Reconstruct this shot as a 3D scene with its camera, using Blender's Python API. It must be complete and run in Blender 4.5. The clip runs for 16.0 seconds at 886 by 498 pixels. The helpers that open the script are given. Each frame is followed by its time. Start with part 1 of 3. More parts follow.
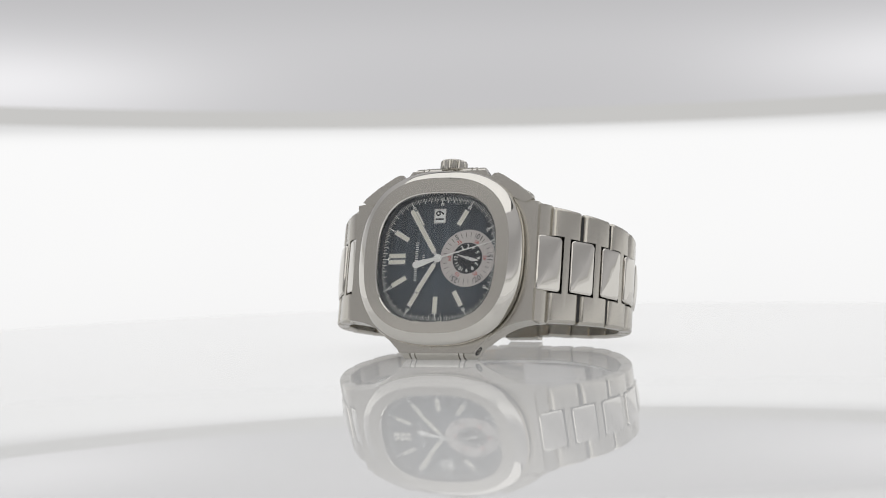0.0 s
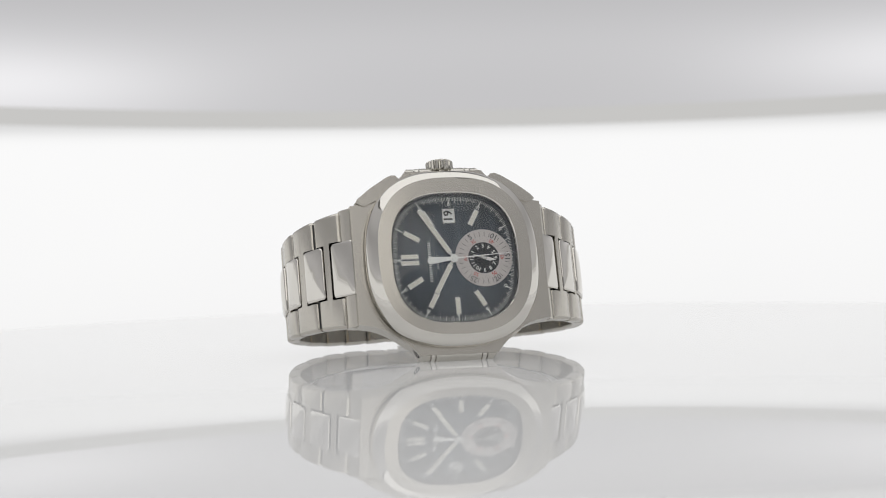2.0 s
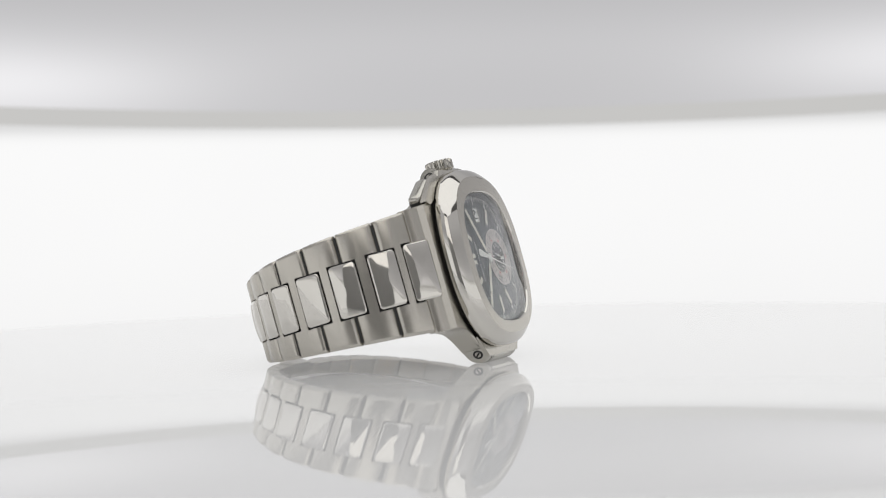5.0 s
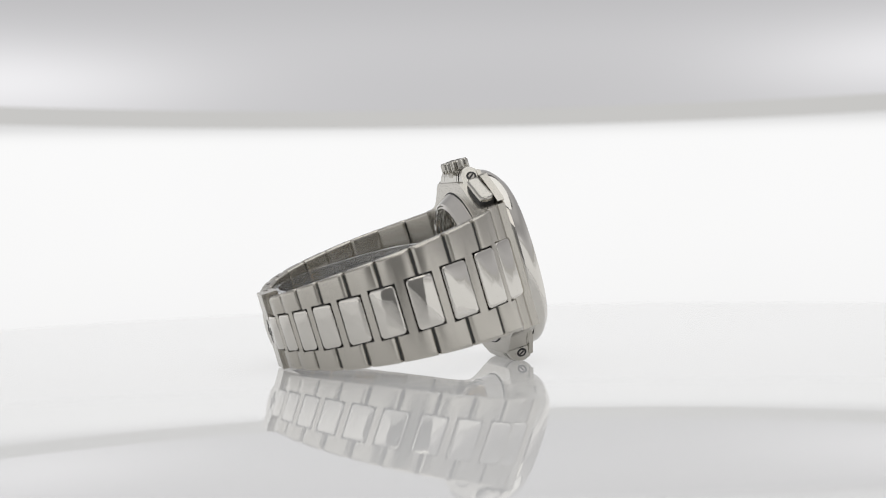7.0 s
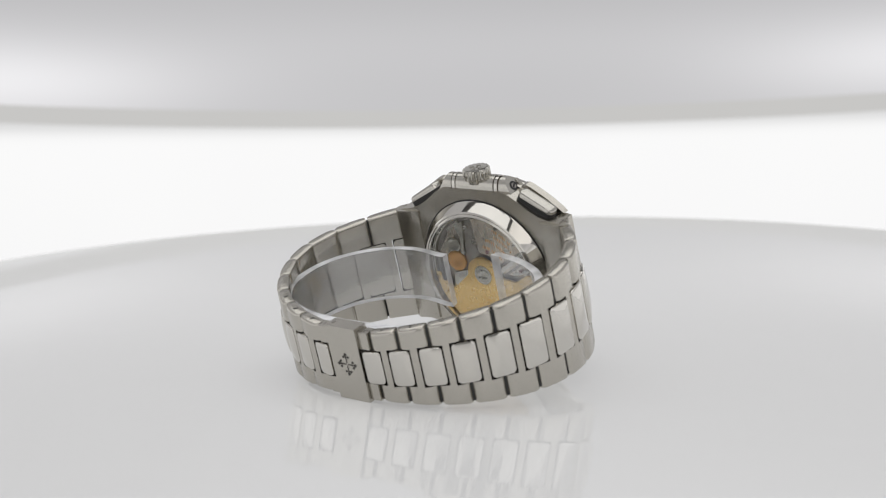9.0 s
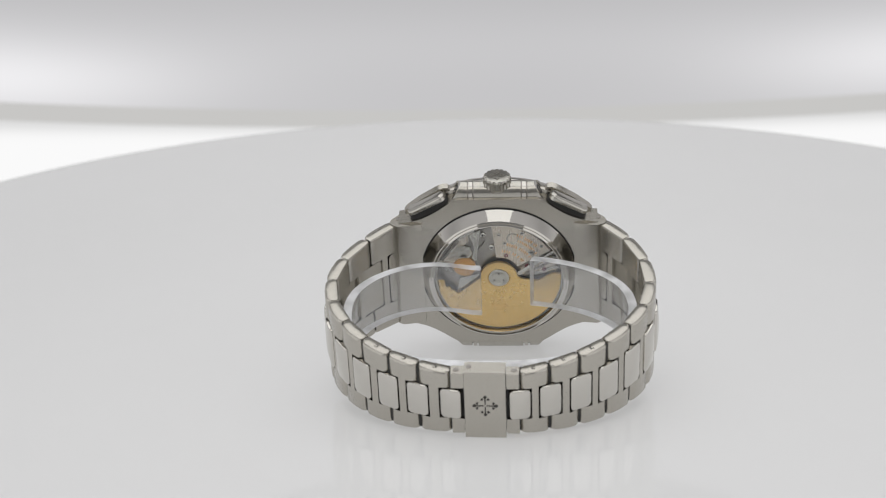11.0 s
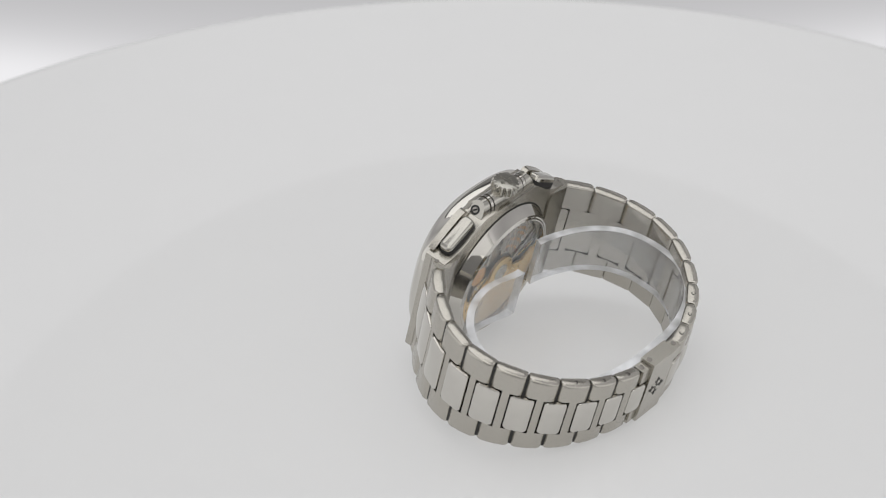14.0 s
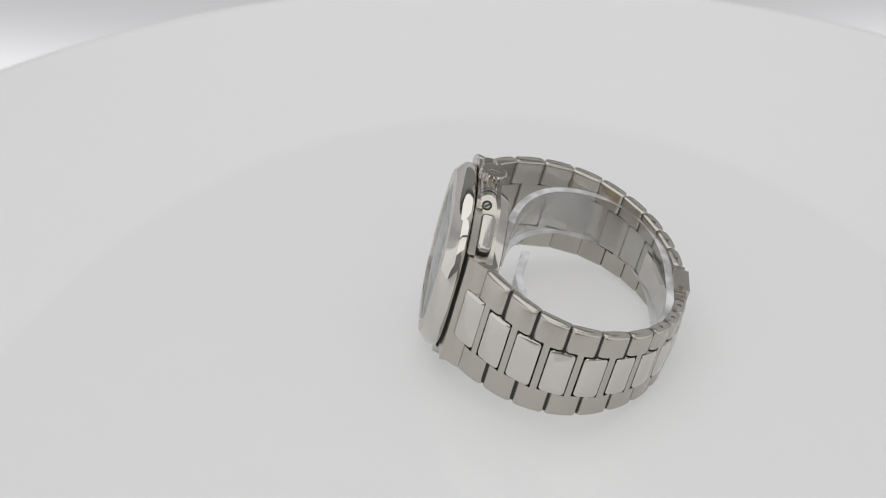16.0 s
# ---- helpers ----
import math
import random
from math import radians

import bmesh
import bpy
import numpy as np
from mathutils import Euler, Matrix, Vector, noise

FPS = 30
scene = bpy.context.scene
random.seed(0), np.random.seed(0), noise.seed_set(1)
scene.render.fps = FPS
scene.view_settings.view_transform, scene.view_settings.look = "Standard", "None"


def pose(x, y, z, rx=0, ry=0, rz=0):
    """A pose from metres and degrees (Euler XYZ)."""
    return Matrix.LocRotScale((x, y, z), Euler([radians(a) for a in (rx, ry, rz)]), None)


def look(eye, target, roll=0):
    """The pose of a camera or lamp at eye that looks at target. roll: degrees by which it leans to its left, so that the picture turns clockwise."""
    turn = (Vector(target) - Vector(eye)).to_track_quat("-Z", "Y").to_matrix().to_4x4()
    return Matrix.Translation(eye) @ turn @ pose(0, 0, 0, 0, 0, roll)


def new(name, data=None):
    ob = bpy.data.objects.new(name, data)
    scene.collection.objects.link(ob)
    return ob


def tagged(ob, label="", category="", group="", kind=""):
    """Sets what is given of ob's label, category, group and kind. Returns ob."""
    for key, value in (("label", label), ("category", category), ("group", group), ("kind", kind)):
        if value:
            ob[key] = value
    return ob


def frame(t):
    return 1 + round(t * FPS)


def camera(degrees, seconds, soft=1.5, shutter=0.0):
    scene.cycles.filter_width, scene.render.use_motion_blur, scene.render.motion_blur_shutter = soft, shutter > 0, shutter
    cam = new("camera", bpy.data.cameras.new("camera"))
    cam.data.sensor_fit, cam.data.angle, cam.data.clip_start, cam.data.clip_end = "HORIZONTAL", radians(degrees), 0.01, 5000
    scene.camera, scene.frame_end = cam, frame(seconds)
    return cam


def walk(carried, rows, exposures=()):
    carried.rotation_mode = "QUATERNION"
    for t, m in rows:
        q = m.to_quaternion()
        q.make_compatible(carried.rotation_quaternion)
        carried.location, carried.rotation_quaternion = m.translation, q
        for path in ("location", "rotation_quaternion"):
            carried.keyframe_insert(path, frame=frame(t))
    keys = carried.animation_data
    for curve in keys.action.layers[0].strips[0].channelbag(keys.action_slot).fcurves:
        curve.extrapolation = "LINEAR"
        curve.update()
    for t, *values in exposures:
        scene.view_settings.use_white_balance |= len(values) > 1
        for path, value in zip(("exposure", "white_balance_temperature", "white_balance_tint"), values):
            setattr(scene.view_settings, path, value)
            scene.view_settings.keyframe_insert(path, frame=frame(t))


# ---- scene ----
from math import cos, degrees, sin, pi

SECONDS = 16.0
FOV = 26.52
PATH = [  # seconds, eye x, y, z (m), yaw, pitch, roll (degrees)
    (0, 0.0000, -0.4283, 0.0365, -0.90, -1.55, -1.62),
    (7.1, 0.0000, -0.4283, 0.0365, -0.90, -1.55, -1.62),
    (7.5, -0.0004, -0.4279, 0.0472, -0.84, -3.02, -1.65),
    (8, -0.0008, -0.4267, 0.0644, -0.78, -5.28, -1.64),
    (8.5, -0.0010, -0.4246, 0.0817, -0.75, -7.59, -1.64),
    (9, -0.0012, -0.4215, 0.0991, -0.73, -9.94, -1.64),
    (9.5, -0.0013, -0.4176, 0.1165, -0.73, -12.30, -1.63),
    (10, -0.0011, -0.4129, 0.1336, -0.77, -14.66, -1.63),
    (10.5, -0.0008, -0.4077, 0.1504, -0.81, -16.99, -1.63),
    (11, -0.0006, -0.4020, 0.1666, -0.86, -19.28, -1.62),
    (11.5, -0.0004, -0.3959, 0.1823, -0.90, -21.51, -1.62),
    (12, -0.0001, -0.3895, 0.1972, -0.95, -23.65, -1.62),
    (12.5, 0.0001, -0.3829, 0.2113, -0.99, -25.70, -1.61),
    (13, 0.0003, -0.3762, 0.2243, -1.04, -27.62, -1.61),
    (13.5, 0.0006, -0.3696, 0.2361, -1.08, -29.40, -1.61),
    (14, 0.0008, -0.3631, 0.2467, -1.12, -31.03, -1.60),
    (14.4, 0.0010, -0.3583, 0.2538, -1.16, -32.15, -1.60),
    (14.6, 0.0010, -0.3583, 0.2538, -1.16, -32.15, -1.60),
    (15.2, 0.0010, -0.3583, 0.2539, -1.16, -32.18, -1.60),
    (16, 0.0010, -0.3582, 0.2541, -1.14, -32.27, -1.60),
]

def aim(row):
    t, x, y, z, yaw, pitch, roll = row
    yaw, pitch = radians(yaw), radians(pitch)
    way = Vector((sin(yaw) * cos(pitch), cos(yaw) * cos(pitch), sin(pitch)))
    eye = Vector((x, y, z))
    return look(eye, eye + way, roll)


cam = camera(FOV, SECONDS, soft=1.0)
cam.data.dof.use_dof = True
cam.data.dof.focus_distance = 0.425
cam.data.dof.aperture_fstop = 23.0
walk(cam, [(row[0], aim(row)) for row in PATH])

# ---- world and lights ----
world = bpy.data.worlds.new("studio")
scene.world = world
world.use_nodes = True
world.node_tree.nodes["Background"].inputs[0].default_value = (0.9, 0.95, 1.0, 1)
world.node_tree.nodes["Background"].inputs[1].default_value = 0.05
scene.view_settings.exposure = 0.0


def softbox(name, eye, target, width, height, power, colour=(1, 1, 1)):
    data = bpy.data.lights.new(name, "AREA")
    data.shape, data.size, data.size_y, data.energy, data.color = "RECTANGLE", width, height, power, colour
    ob = new(name, data)
    ob.matrix_world = look(eye, target)
    return ob


# unseen area lamps, added to light the plate and fill the steel's reflections
softbox("unseen_top_fill", (0, 0.0, 1.38), (0, 0, 0), 2.2, 2.2, 17.5, (1, 1, 1))
softbox("unseen_side_fill", (-1.25, -0.1, 0.45), (0, 0, 0.05), 1.3, 1.1, 3.4, (1, 0.98, 0.95))
softbox("unseen_side_fill", (1.25, -0.1, 0.45), (0, 0, 0.05), 1.3, 1.1, 3.4, (1, 0.98, 0.95))
softbox("unseen_front_fill", (0, -1.3, 0.75), (0, 0, 0.03), 2.6, 1.0, 8.4, (1, 0.975, 0.94))


# ---- materials ----
def nodes_of(name):
    mat = bpy.data.materials.new(name)
    mat.use_nodes = True
    return mat, mat.node_tree.nodes, mat.node_tree.links


def plain(name, colour, rough=0.5, metal=0.0, noise_scale=0.0, amount=0.0, bump=0.0, stretch=(1, 1, 1), rough_var=0.0, coat=0.0):
    """A principled surface whose colour, roughness and relief vary with two layers of noise."""
    mat, nodes, links = nodes_of(name)
    bsdf = nodes["Principled BSDF"]
    bsdf.inputs["Base Color"].default_value = (*colour, 1)
    bsdf.inputs["Roughness"].default_value = rough
    bsdf.inputs["Metallic"].default_value = metal
    bsdf.inputs["Coat Weight"].default_value = coat
    if noise_scale:
        coord, mapping = nodes.new("ShaderNodeTexCoord"), nodes.new("ShaderNodeMapping")
        mapping.inputs["Scale"].default_value = stretch
        links.new(coord.outputs["Object"], mapping.inputs[0])
        fine, broad = nodes.new("ShaderNodeTexNoise"), nodes.new("ShaderNodeTexNoise")
        fine.inputs["Scale"].default_value, broad.inputs["Scale"].default_value = noise_scale, noise_scale / 14
        fine.inputs["Detail"].default_value = 4
        links.new(mapping.outputs[0], fine.inputs["Vector"])
        links.new(coord.outputs["Object"], broad.inputs["Vector"])
        add = nodes.new("ShaderNodeMath")
        add.operation = "ADD"
        links.new(fine.outputs[0], add.inputs[0])
        links.new(broad.outputs[0], add.inputs[1])
        ramp = nodes.new("ShaderNodeMapRange")
        ramp.inputs[1].default_value, ramp.inputs[2].default_value = 0.6, 1.4
        ramp.inputs[3].default_value, ramp.inputs[4].default_value = 1 - amount, 1 + amount
        links.new(add.outputs[0], ramp.inputs[0])
        mix = nodes.new("ShaderNodeVectorMath")
        mix.operation = "SCALE"
        mix.inputs[0].default_value = colour
        links.new(ramp.outputs[0], mix.inputs["Scale"])
        links.new(mix.outputs[0], bsdf.inputs["Base Color"])
        if rough_var:
            rr = nodes.new("ShaderNodeMapRange")
            rr.inputs[1].default_value, rr.inputs[2].default_value = 0.6, 1.4
            rr.inputs[3].default_value, rr.inputs[4].default_value = rough - rough_var, rough + rough_var
            links.new(add.outputs[0], rr.inputs[0])
            links.new(rr.outputs[0], bsdf.inputs["Roughness"])
        if bump:
            b = nodes.new("ShaderNodeBump")
            b.inputs["Strength"].default_value, b.inputs["Distance"].default_value = bump, 0.0001
            links.new(fine.outputs[0], b.inputs["Height"])
            links.new(b.outputs[0], bsdf.inputs["Normal"])
    return mat


def clear(name, tint=(1, 1, 1), ior=1.3, rough=0.02, haze=0.0):
    """Thin clear pane: see-through, with a gloss that Fresnel drives."""
    mat, nodes, links = nodes_of(name)
    nodes.remove(nodes["Principled BSDF"])
    through_, gloss, edge = nodes.new("ShaderNodeBsdfTransparent"), nodes.new("ShaderNodeBsdfGlossy"), nodes.new("ShaderNodeLayerWeight")
    through_.inputs[0].default_value = (*tint, 1)
    gloss.inputs["Roughness"].default_value = rough
    power, scaled = nodes.new("ShaderNodeMath"), nodes.new("ShaderNodeMath")
    power.operation, power.inputs[1].default_value = "POWER", 4.0
    scaled.operation, scaled.inputs[1].default_value, scaled.inputs[2].default_value = "MULTIPLY_ADD", 0.75, ((ior - 1) / (ior + 1)) ** 2
    links.new(edge.outputs["Facing"], power.inputs[0])
    links.new(power.outputs[0], scaled.inputs[0])
    mix = nodes.new("ShaderNodeMixShader")
    links.new(scaled.outputs[0], mix.inputs[0])
    base = through_
    if haze:
        milk, mix2 = nodes.new("ShaderNodeBsdfDiffuse"), nodes.new("ShaderNodeMixShader")
        milk.inputs[0].default_value = (0.85, 0.86, 0.88, 1)
        tex, ramp = nodes.new("ShaderNodeTexNoise"), nodes.new("ShaderNodeMapRange")
        tex.inputs["Scale"].default_value = 140
        ramp.inputs[1].default_value, ramp.inputs[2].default_value = 0.35, 0.75
        ramp.inputs[3].default_value, ramp.inputs[4].default_value = haze * 0.5, haze * 1.6
        coord = nodes.new("ShaderNodeTexCoord")
        links.new(coord.outputs["Object"], tex.inputs["Vector"])
        links.new(tex.outputs[0], ramp.inputs[0])
        links.new(ramp.outputs[0], mix2.inputs[0])
        links.new(through_.outputs[0], mix2.inputs[1])
        links.new(milk.outputs[0], mix2.inputs[2])
        base = mix2
    links.new(base.outputs[0], mix.inputs[1])
    links.new(gloss.outputs[0], mix.inputs[2])
    links.new(mix.outputs[0], nodes["Material Output"].inputs[0])
    return mat


STEEL = (0.50, 0.478, 0.432)
brushed_z = plain("brushed_steel_upright", STEEL, 0.26, 1.0, 2600, 0.008, 0.0, (1, 1, 0.01), 0.005)
brushed_x = plain("brushed_steel_across", STEEL, 0.26, 1.0, 2600, 0.008, 0.0, (0.01, 1, 1), 0.005)
polished = plain("polished_steel", (0.60, 0.58, 0.54), 0.06, 1.0, 500, 0.03, 0.0, (1, 1, 1), 0.03)
fine_polish = plain("fine_polished_steel", (0.62, 0.60, 0.56), 0.055, 1.0, 400, 0.02, 0.0, (1, 1, 1), 0.015)
satin = plain("satin_steel", (0.52, 0.503, 0.46), 0.2, 1.0, 900, 0.06, 0.0, (1, 1, 1), 0.05)
# near-black that stands for the shade inside gaps, holes and slots
recess_black = plain("recess_shade_black", (0.02, 0.02, 0.02), 0.6)
lume = plain("cream_lume", (0.62, 0.60, 0.52), 0.5, 0.0, 900, 0.05)
white_metal = plain("white_gold_edge", (0.75, 0.74, 0.70), 0.18, 1.0)
white_ink = plain("white_ink", (0.75, 0.75, 0.72), 0.5)
black_ink = plain("black_ink", (0.012, 0.012, 0.014), 0.5)
red_ink = plain("red_ink", (0.42, 0.06, 0.05), 0.5)
rose_ring = plain("pale_silver_ring", (0.50, 0.46, 0.44), 0.5, 0.0, 1500, 0.05)
black_dial = plain("black_subdial", (0.012, 0.013, 0.016), 0.35, 0.0, 1500, 0.1)
flange_grey = plain("grey_blue_flange", (0.06, 0.067, 0.075), 0.35, 0.3, 1500, 0.08)
date_white = plain("date_white", (0.72, 0.72, 0.70), 0.5)
gold = plain("gold_rotor", (0.80, 0.56, 0.24), 0.30, 1.0, 700, 0.06, 0.05, (1, 1, 1), 0.06)
copper = plain("copper_gear", (0.72, 0.40, 0.16), 0.28, 1.0, 700, 0.1)
rhodium = plain("rhodium_bridge", (0.64, 0.575, 0.50), 0.28, 1.0, 420, 0.16, 0.15, (1, 1, 0.15), 0.08)
dark_metal = plain("dark_movement", (0.36, 0.34, 0.315), 0.32, 1.0, 600, 0.3, 0.2)
ruby = plain("ruby_jewel", (0.14, 0.02, 0.03), 0.1, 0.0, coat=0.5)
crystal_mat = clear("sapphire_crystal", (0.985, 0.99, 0.99), 1.5, 0.0)
cuff_mat = clear("clear_plastic", (0.97, 0.975, 0.985), 1.45, 0.05, 0.09)
# edge faces get far more white mixed in than the sleeve's walls
cuff_edge = clear("whitish_plastic_edge", (0.97, 0.975, 0.985), 1.5, 0.15, 0.7)
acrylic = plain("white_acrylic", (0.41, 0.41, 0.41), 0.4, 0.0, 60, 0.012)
# the plate's own emission stands in for light from beneath and thins shadows; clear glossy face
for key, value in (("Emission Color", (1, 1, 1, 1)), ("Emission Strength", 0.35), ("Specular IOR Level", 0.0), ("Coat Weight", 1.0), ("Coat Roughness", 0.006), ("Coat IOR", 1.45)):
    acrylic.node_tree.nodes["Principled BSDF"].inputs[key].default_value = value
engraved = plain("dark_engraving", (0.07, 0.066, 0.06), 0.5, 0.6)
wall_paint = plain("unseen_wall_grey", (0.43, 0.43, 0.432), 0.8, 0.0, 8, 0.05, 0.05)
post_paint = plain("white_painted_metal", (0.6, 0.6, 0.6), 0.4, 0.0, 30, 0.03)
floor_paint = plain("unseen_floor_grey", (0.16, 0.16, 0.16), 0.7, 0.0, 10, 0.06)


def dial_material():
    """Dark blue sunburst dial, darker to its rim, with the shading of its fine embossed grooves streaked into the
    colour.
    """
    mat, nodes, links = nodes_of("blue_grooved_dial")
    bsdf = nodes["Principled BSDF"]
    coord, sep = nodes.new("ShaderNodeTexCoord"), nodes.new("ShaderNodeSeparateXYZ")
    links.new(coord.outputs["Object"], sep.inputs[0])
    length = nodes.new("ShaderNodeVectorMath")
    length.operation = "LENGTH"
    links.new(coord.outputs["Object"], length.inputs[0])
    ramp = nodes.new("ShaderNodeValToRGB")
    ramp.color_ramp.elements[0].position, ramp.color_ramp.elements[0].color = 0.0, (0.074, 0.093, 0.112, 1)
    ramp.color_ramp.elements[1].position, ramp.color_ramp.elements[1].color = 1.0, (0.030, 0.036, 0.043, 1)
    scale = nodes.new("ShaderNodeMath")
    scale.operation = "MULTIPLY"
    scale.inputs[1].default_value = 1 / 0.0155
    links.new(length.outputs["Value"], scale.inputs[0])
    links.new(scale.outputs[0], ramp.inputs[0])
    tex = nodes.new("ShaderNodeTexNoise")
    tex.inputs["Scale"].default_value = 900
    stretch = nodes.new("ShaderNodeMapping")
    stretch.inputs["Scale"].default_value = (1, 1, 0.03)
    links.new(coord.outputs["Object"], stretch.inputs[0])
    links.new(stretch.outputs[0], tex.inputs["Vector"])
    mul = nodes.new("ShaderNodeVectorMath")
    mul.operation = "SCALE"
    rng = nodes.new("ShaderNodeMapRange")
    rng.inputs[1].default_value, rng.inputs[2].default_value, rng.inputs[3].default_value, rng.inputs[4].default_value = 0.3, 0.7, 0.7, 1.35
    links.new(tex.outputs[0], rng.inputs[0])
    links.new(ramp.outputs[0], mul.inputs[0])
    links.new(rng.outputs[0], mul.inputs["Scale"])
    links.new(mul.outputs[0], bsdf.inputs["Base Color"])
    bsdf.inputs["Metallic"].default_value, bsdf.inputs["Roughness"].default_value = 0.35, 0.38
    return mat


blue_dial = dial_material()


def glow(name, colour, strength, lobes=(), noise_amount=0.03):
    """A glowing diffuser. lobes: (x, z, half-width x, half-width z, added strength) of bright or, if negative, dark
    patches painted into its glow.
    """
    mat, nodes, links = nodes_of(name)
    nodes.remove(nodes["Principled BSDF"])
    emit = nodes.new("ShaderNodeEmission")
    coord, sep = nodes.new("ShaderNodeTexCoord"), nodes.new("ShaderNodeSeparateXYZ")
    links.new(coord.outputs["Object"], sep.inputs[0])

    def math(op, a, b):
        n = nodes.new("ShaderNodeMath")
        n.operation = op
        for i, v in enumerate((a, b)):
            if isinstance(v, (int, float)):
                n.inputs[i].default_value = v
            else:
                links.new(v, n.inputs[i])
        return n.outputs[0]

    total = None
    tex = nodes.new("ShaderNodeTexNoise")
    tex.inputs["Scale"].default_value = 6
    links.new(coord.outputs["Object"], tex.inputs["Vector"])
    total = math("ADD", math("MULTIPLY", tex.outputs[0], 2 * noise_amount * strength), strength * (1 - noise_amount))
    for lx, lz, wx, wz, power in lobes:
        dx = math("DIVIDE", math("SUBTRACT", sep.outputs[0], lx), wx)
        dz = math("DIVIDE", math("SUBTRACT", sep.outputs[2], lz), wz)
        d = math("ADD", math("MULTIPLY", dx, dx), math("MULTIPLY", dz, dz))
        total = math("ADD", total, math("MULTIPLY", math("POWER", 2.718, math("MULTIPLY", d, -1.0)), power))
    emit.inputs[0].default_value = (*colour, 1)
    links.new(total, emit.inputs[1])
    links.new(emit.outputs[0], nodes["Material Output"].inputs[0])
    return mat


# side glows, dark edge band and falloff are painted into the emission as lobes
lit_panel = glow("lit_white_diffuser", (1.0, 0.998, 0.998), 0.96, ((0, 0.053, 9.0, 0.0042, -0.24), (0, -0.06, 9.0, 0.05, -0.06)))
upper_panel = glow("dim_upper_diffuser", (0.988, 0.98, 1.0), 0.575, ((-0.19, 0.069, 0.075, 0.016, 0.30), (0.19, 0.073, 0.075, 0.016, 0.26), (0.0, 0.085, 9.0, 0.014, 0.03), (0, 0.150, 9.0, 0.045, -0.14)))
# even grey emission that stands for the soft shade between the diffusers
shade_strip_grey = glow("painted_edge_shade", (1.0, 0.99, 0.97), 0.575)


# ---- mesh helpers (millimetres in, metres out) ----
MM = 0.001


def part(name, bm, materials, parent=None, label="", smooth=0.0):
    """Links a bmesh, in millimetres, as one mesh object under a thing or a part."""
    bmesh.ops.recalc_face_normals(bm, faces=bm.faces)
    bmesh.ops.scale(bm, vec=(MM, MM, MM), verts=bm.verts)
    mesh = bpy.data.meshes.new(name)
    bm.to_mesh(mesh)
    bm.free()
    for m in materials if isinstance(materials, (list, tuple)) else [materials]:
        mesh.materials.append(m)
    if smooth:
        mesh.shade_smooth()
        mesh.set_sharp_from_angle(angle=radians(smooth))
    ob = new(name, mesh)
    ob.parent = parent
    return tagged(ob, label)


def prism(bm, loop, offset, mat=0):
    """A solid from a planar loop of points, pushed along offset. Returns its new faces."""
    a = [bm.verts.new(p) for p in loop]
    b = [bm.verts.new(Vector(p) + Vector(offset)) for p in loop]
    faces = [bm.faces.new(a), bm.faces.new(b[::-1])]
    n = len(loop)
    faces += [bm.faces.new((a[i], b[i], b[(i + 1) % n], a[(i + 1) % n])) for i in range(n)]
    for f in faces:
        f.material_index = mat
    return faces


def bevelled(bm, width, segments=2, angle=25):
    edges = [e for e in bm.edges if len(e.link_faces) == 2 and e.calc_face_angle(0) > radians(angle)]
    bmesh.ops.bevel(bm, geom=edges, offset=width, segments=segments, profile=0.6, affect="EDGES", clamp_overlap=True)
    return bm


def loft(bm, rings, mats=0, closed=False, cap_start=False, cap_end=False):
    """Skin of closed rings, one after another; closed joins the last to the first."""
    made = [[bm.verts.new(p) for p in ring] for ring in rings]
    pairs = list(zip(made, made[1:])) + ([(made[-1], made[0])] if closed else [])
    for k, (r0, r1) in enumerate(pairs):
        n = len(r0)
        for i in range(n):
            f = bm.faces.new((r0[i], r0[(i + 1) % n], r1[(i + 1) % n], r1[i]))
            f.material_index = mats[k] if isinstance(mats, (list, tuple)) else mats
    if cap_start:
        bm.faces.new(made[0])
    if cap_end:
        bm.faces.new(made[-1][::-1])
    return made


def squircle(a, b, power, y, count=96, cx=0.0, cz=0.0):
    out = []
    for i in range(count):
        t = 2 * pi * i / count
        c, s = cos(t), sin(t)
        r = (abs(c / a) ** power + abs(s / b) ** power) ** (-1 / power)
        out.append(Vector((cx + r * c, y, cz + r * s)))
    return out


def disc_at(x, y, z, r, axis="y", count=32, r2=None):
    out = []
    for i in range(count):
        t = 2 * pi * i / count
        if axis == "y":
            out.append(Vector((x + r * cos(t), y, z + r * sin(t))))
        elif axis == "z":
            out.append(Vector((x + r * cos(t), y + r * sin(t), z)))
        else:
            out.append(Vector((x, y + r * cos(t), z + r * sin(t))))
    return out


def round_bar(bm, x0, z0, x1, z1, w0, w1, y0, y1, ends=5, mat=0):
    """A flat bar with rounded ends, from one place of the dial plane to another."""
    d = Vector((x1 - x0, 0, z1 - z0)).normalized()
    s = Vector((-d.z, 0, d.x))
    base = math.atan2(s.z, s.x)
    loop = []
    for cx, cz, w, start in ((x0, z0, w0, base), (x1, z1, w1, base + pi)):
        for k in range(ends + 1):
            t = start + pi * k / ends
            loop.append((cx + w * cos(t), y0, cz + w * sin(t)))
    return prism(bm, loop, (0, y1 - y0, 0), mat)


def box(bm, x0, x1, y0, y1, z0, z1, mat=0):
    return prism(bm, [(x0, y0, z0), (x1, y0, z0), (x1, y0, z1), (x0, y0, z1)], (0, y1 - y0, 0), mat)


